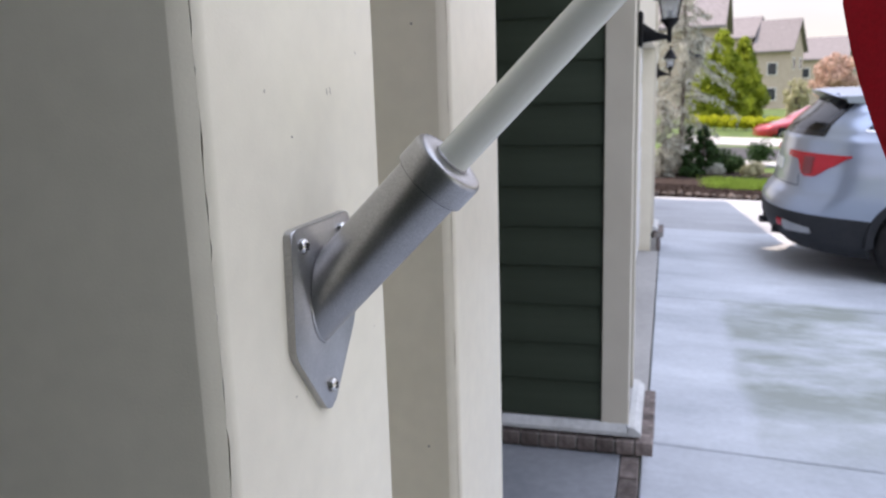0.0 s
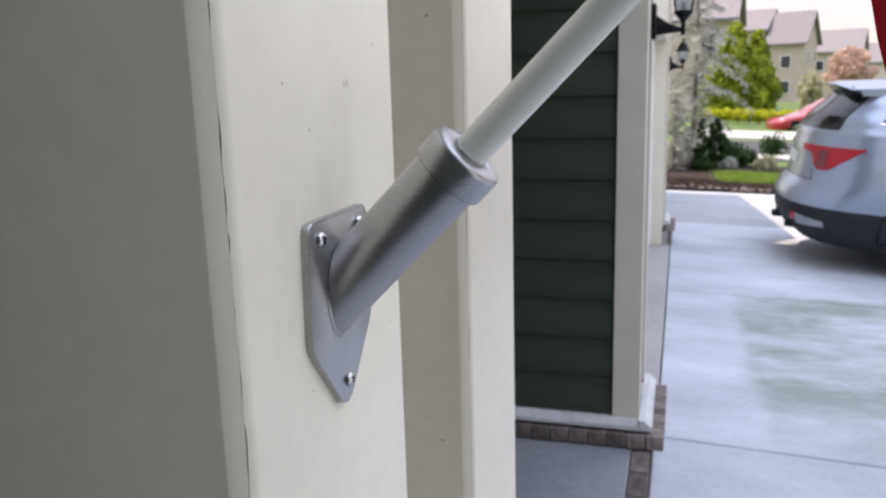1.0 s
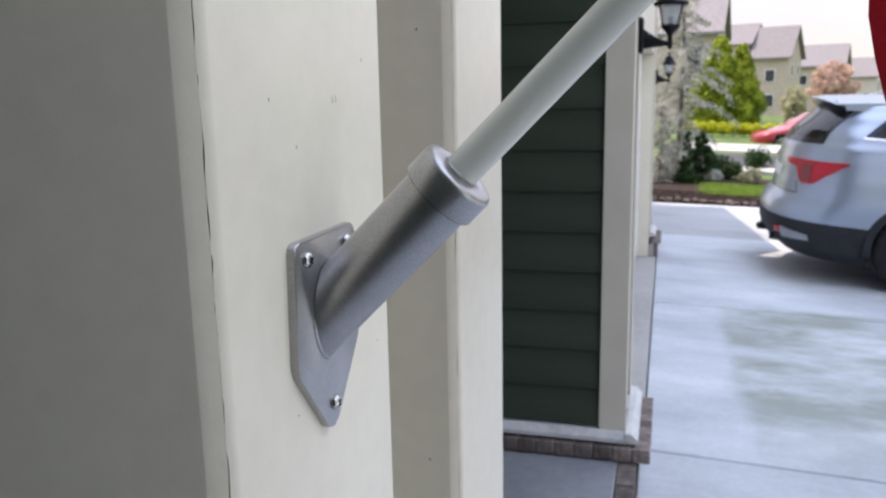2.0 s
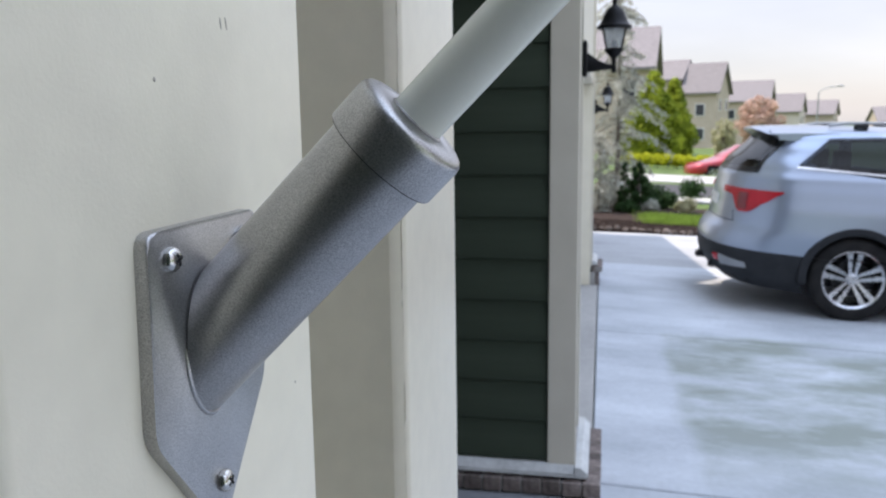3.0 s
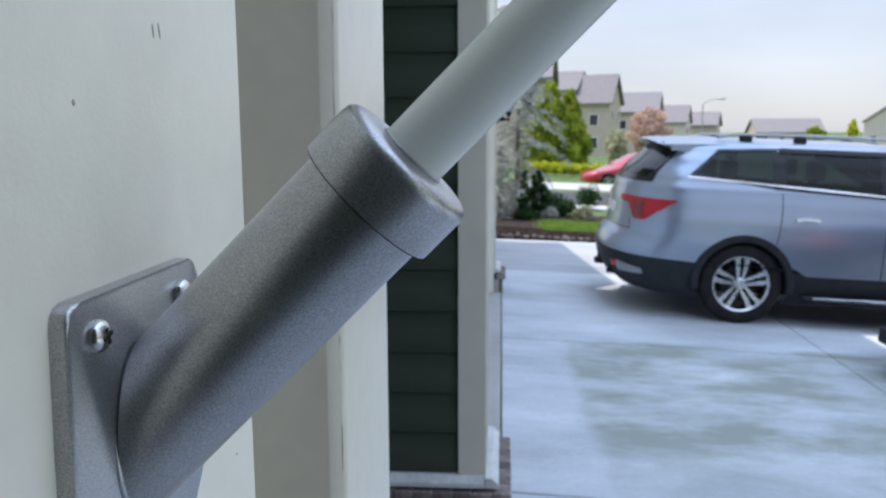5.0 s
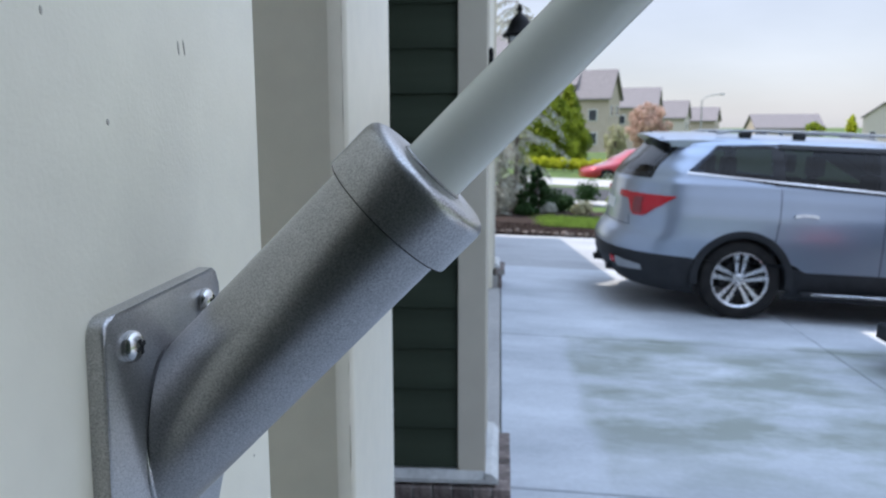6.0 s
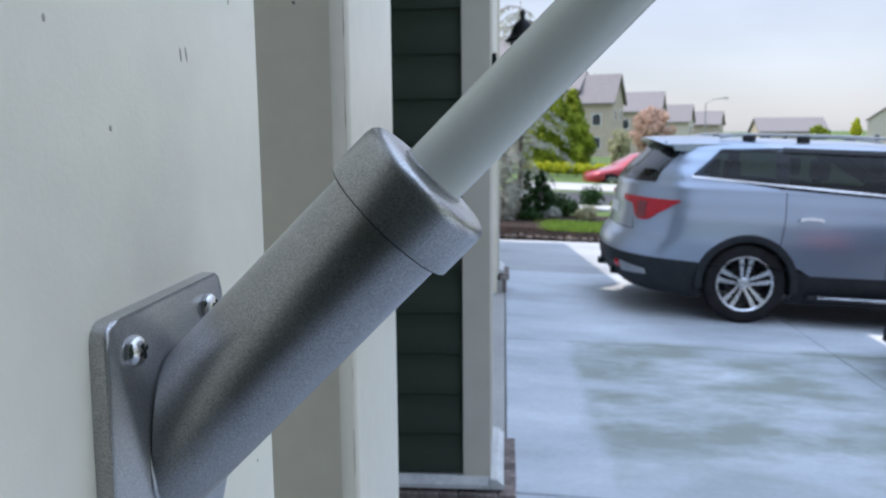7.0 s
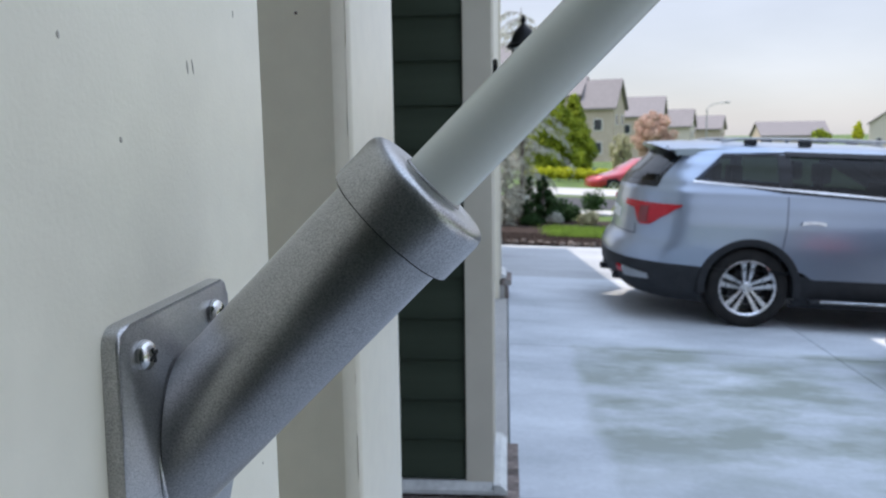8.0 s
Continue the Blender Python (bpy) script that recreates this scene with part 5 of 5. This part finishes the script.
# ---- far houses and street lamp ----
def build_far_house(x, y, w, d, h, roof_h, turn, wall, ridge="x", windows=2, label="tan two-storey house with a brown shingle roof"):
    z0 = gz(x, y) - 0.1
    ho = empty("house", (x, y, z0), label=label, category="house", group="houses along the street")
    part("wall", boxed(-w / 2, w / 2, -d / 2, d / 2, 0, h), wall, ho, smooth=False)
    e = 0.4
    bm = bmesh.new()
    if ridge == "x":
        prism(bm, [(-d / 2 - e, h - 0.15), (-d / 2 - e, h + 0.05), (0, h + roof_h), (d / 2 + e, h + 0.05), (d / 2 + e, h - 0.15), (0, h + roof_h - 0.3)], "x", -w / 2 - e, w / 2 + e)
        part("roof", bm, M_ROOF, ho, smooth=False)
        bm = bmesh.new()
        prism(bm, [(-d / 2, h), (0, h + roof_h - 0.32), (d / 2, h)], "x", -w / 2 + 0.003, w / 2 - 0.003)
    else:
        prism(bm, [(-w / 2 - e, h - 0.15), (-w / 2 - e, h + 0.05), (0, h + roof_h), (w / 2 + e, h + 0.05), (w / 2 + e, h - 0.15), (0, h + roof_h - 0.3)], "y", -d / 2 - e, d / 2 + e)
        part("roof", bm, M_ROOF, ho, smooth=False)
        bm = bmesh.new()
        prism(bm, [(-w / 2, h), (0, h + roof_h - 0.32), (w / 2, h)], "y", -d / 2 + 0.003, d / 2 - 0.003)
    part("gable", bm, wall, ho, smooth=False)
    for k in range(windows):
        for fl in (1.0, 3.7):
            if fl + 1.4 > h:
                continue
            xx = -w / 2 + w * (k + 0.5) / windows
            win = part("window", boxed(xx - 0.55, xx + 0.55, -d / 2 - 0.06, -d / 2 - 0.004, fl, fl + 1.4), M_WHITE, ho, "white-framed window", smooth=False)
            part("pane", boxed(xx - 0.47, xx + 0.47, -d / 2 - 0.075, -d / 2 - 0.062, fl + 0.08, fl + 1.32), M_PANE, win, smooth=False)
    for k in range(2):
        yy = -d / 2 + d * (k + 0.5) / 2
        win = part("window", boxed(w / 2 + 0.004, w / 2 + 0.06, yy - 0.5, yy + 0.5, h - 2.0, h - 0.7), M_WHITE, ho, "white-framed window", smooth=False)
        part("pane", boxed(w / 2 + 0.062, w / 2 + 0.075, yy - 0.42, yy + 0.42, h - 1.92, h - 0.78), M_PANE, win, smooth=False)
    ho.matrix_world = Matrix.Translation((x, y, z0)) @ Matrix.Rotation(radians(turn), 4, "Z")
    return ho


def build_street():
    build_far_house(-0.9, 62.0, 9.0, 8.0, 5.9, 3.2, -7, M_STUCCO, "x", 3)
    build_far_house(7.2, 100.0, 5.0, 5.0, 7.9, 2.4, -22, M_STUCCO, "x", 1)
    build_far_house(11.65, 97.5, 3.7, 5.2, 6.3, 3.5, -22, M_STUCCO, "x", 1)
    build_far_house(20.6, 125.0, 6.6, 7.0, 6.2, 3.1, -16, M_STUCCO, "x", 2)
    build_far_house(29.4, 140.0, 4.6, 6.0, 4.8, 3.0, -20, M_STUCCO2, "x", 2)
    build_far_house(37.2, 150.0, 4.4, 6.0, 4.4, 2.5, -22, M_STUCCO, "x", 2)
    build_far_house(58.2, 170.0, 13.0, 8.0, 3.0, 2.9, -2, M_STUCCO, "x", 4, "long low grey-roofed house far along the street")
    build_far_house(73.5, 160.0, 7.0, 9.0, 5.0, 2.9, -24, M_STUCCO2, "y", 2)
    build_far_house(82.0, 155.0, 7.0, 9.0, 5.4, 3.0, -20, M_STUCCO2, "y", 2)
    build_tree("far_tree", "far green street tree in spring leaf", 60.6, 160.0, 4.0, 4.0, M_LEAF, 0.4, 2500, 81, 0.2, 40, 0.15)
    build_tree("far_tree", "far yellow-green street tree in spring leaf", 63.4, 150.0, 5.3, 2.2, M_LEAF_YEL, 0.35, 2500, 82, 0.2, 40, 0.15)
    x, y = 17.0, 70.0
    la = empty("street_lamp", (x, y, gz(x, y) - 0.1), label="tall grey metal street lamp on a curved arm", category="street lamp")
    part("pole", rod(bmesh.new(), (0, 0, 0), (0, 0, 4.9), 0.08, 0.05, 12), M_GALV, la)
    bm = bmesh.new()
    pts = [Vector((0, 0, 4.85)), Vector((0.2, 0, 5.1)), Vector((0.7, 0, 5.3)), Vector((1.3, 0, 5.38))]
    for p, q in zip(pts, pts[1:]):
        rod(bm, p, q, 0.04, 0.035, 8)
    part("arm", bm, M_GALV, la)
    part("lamp_head", boxed(1.25, 1.85, -0.14, 0.14, 5.32, 5.46, bevel=0.04), M_GALV, la)


build_street()


# ---- bricks, last ----
def build_bricks():
    def brick_mesh(x, y, z):
        bm = boxed(-x / 2, x / 2, -y / 2, y / 2, -z / 2, z / 2, bevel=0.003)
        finish(bm, False)
        me = bpy.data.meshes.new("brick")
        bm.to_mesh(me)
        bm.free()
        me.materials.append(M_BRICK)
        return me
    rnd = random.Random(3)

    def lay(me, parent, p, turn=0.0):
        ob = new("brick", me)
        ob.parent = parent
        ob.matrix_basis = pose(p[0] + rnd.uniform(-1, 1) * 0.0012, p[1] + rnd.uniform(-1, 1) * 0.0012, p[2] + rnd.uniform(-1, 1) * 0.001, 0, 0, turn + rnd.uniform(-0.6, 0.6))
    front = brick_mesh(0.074, 0.10, 0.062)
    side = brick_mesh(0.10, 0.074, 0.062)
    ledge = tagged(part("brick_ledge", boxed(-2.5, -0.036, 3.290, 3.362, 0.042, 0.094), M_MORTAR, smooth=False), "brown brick ledge along the foot of the wall", "brick ledge", kind="structure")
    z = 0.068
    for k in range(29):
        lay(front, ledge, (-0.069 - 0.0835 * k, 3.333, z))
    back = tagged(part("brick_ledge_side", boxed(-0.105, -0.036, 3.364, 3.912, 0.042, 0.094), M_MORTAR, smooth=False), "brown brick ledge round the garage pier", "brick ledge", kind="structure")
    for k in range(7):
        lay(side, back, (-0.081, 3.424 + 0.0750 * k + 0.0, z))
    far = tagged(part("brick_ledge_far", boxed(-0.105, -0.036, 8.45, 8.93, 0.042, 0.094), M_MORTAR, smooth=False), "brown brick ledge round the far pier", "brick ledge", kind="structure")
    for k in range(6):
        lay(side, far, (-0.081, 8.488 + 0.0785 * k, z))
    base = tagged(part("brick_plinth_far", boxed(-0.103, -0.062, 8.46, 8.93, -0.2, 0.036, bevel=0.003), M_BRICK, smooth=False), "brown brick plinth under the far pier", "plinth", kind="structure")
    edge = tagged(part("brick_border", boxed(-0.166, -0.090, -1.4, 3.345, -0.25, 0.022), M_MORTAR, smooth=False), "flush brick border between porch floor and driveway", "brick border", kind="structure")
    flat = brick_mesh(0.076, 0.19, 0.14)
    for k in range(23):
        lay(flat, edge, (-0.126, 3.185 - 0.2 * k, -0.040))


build_bricks()
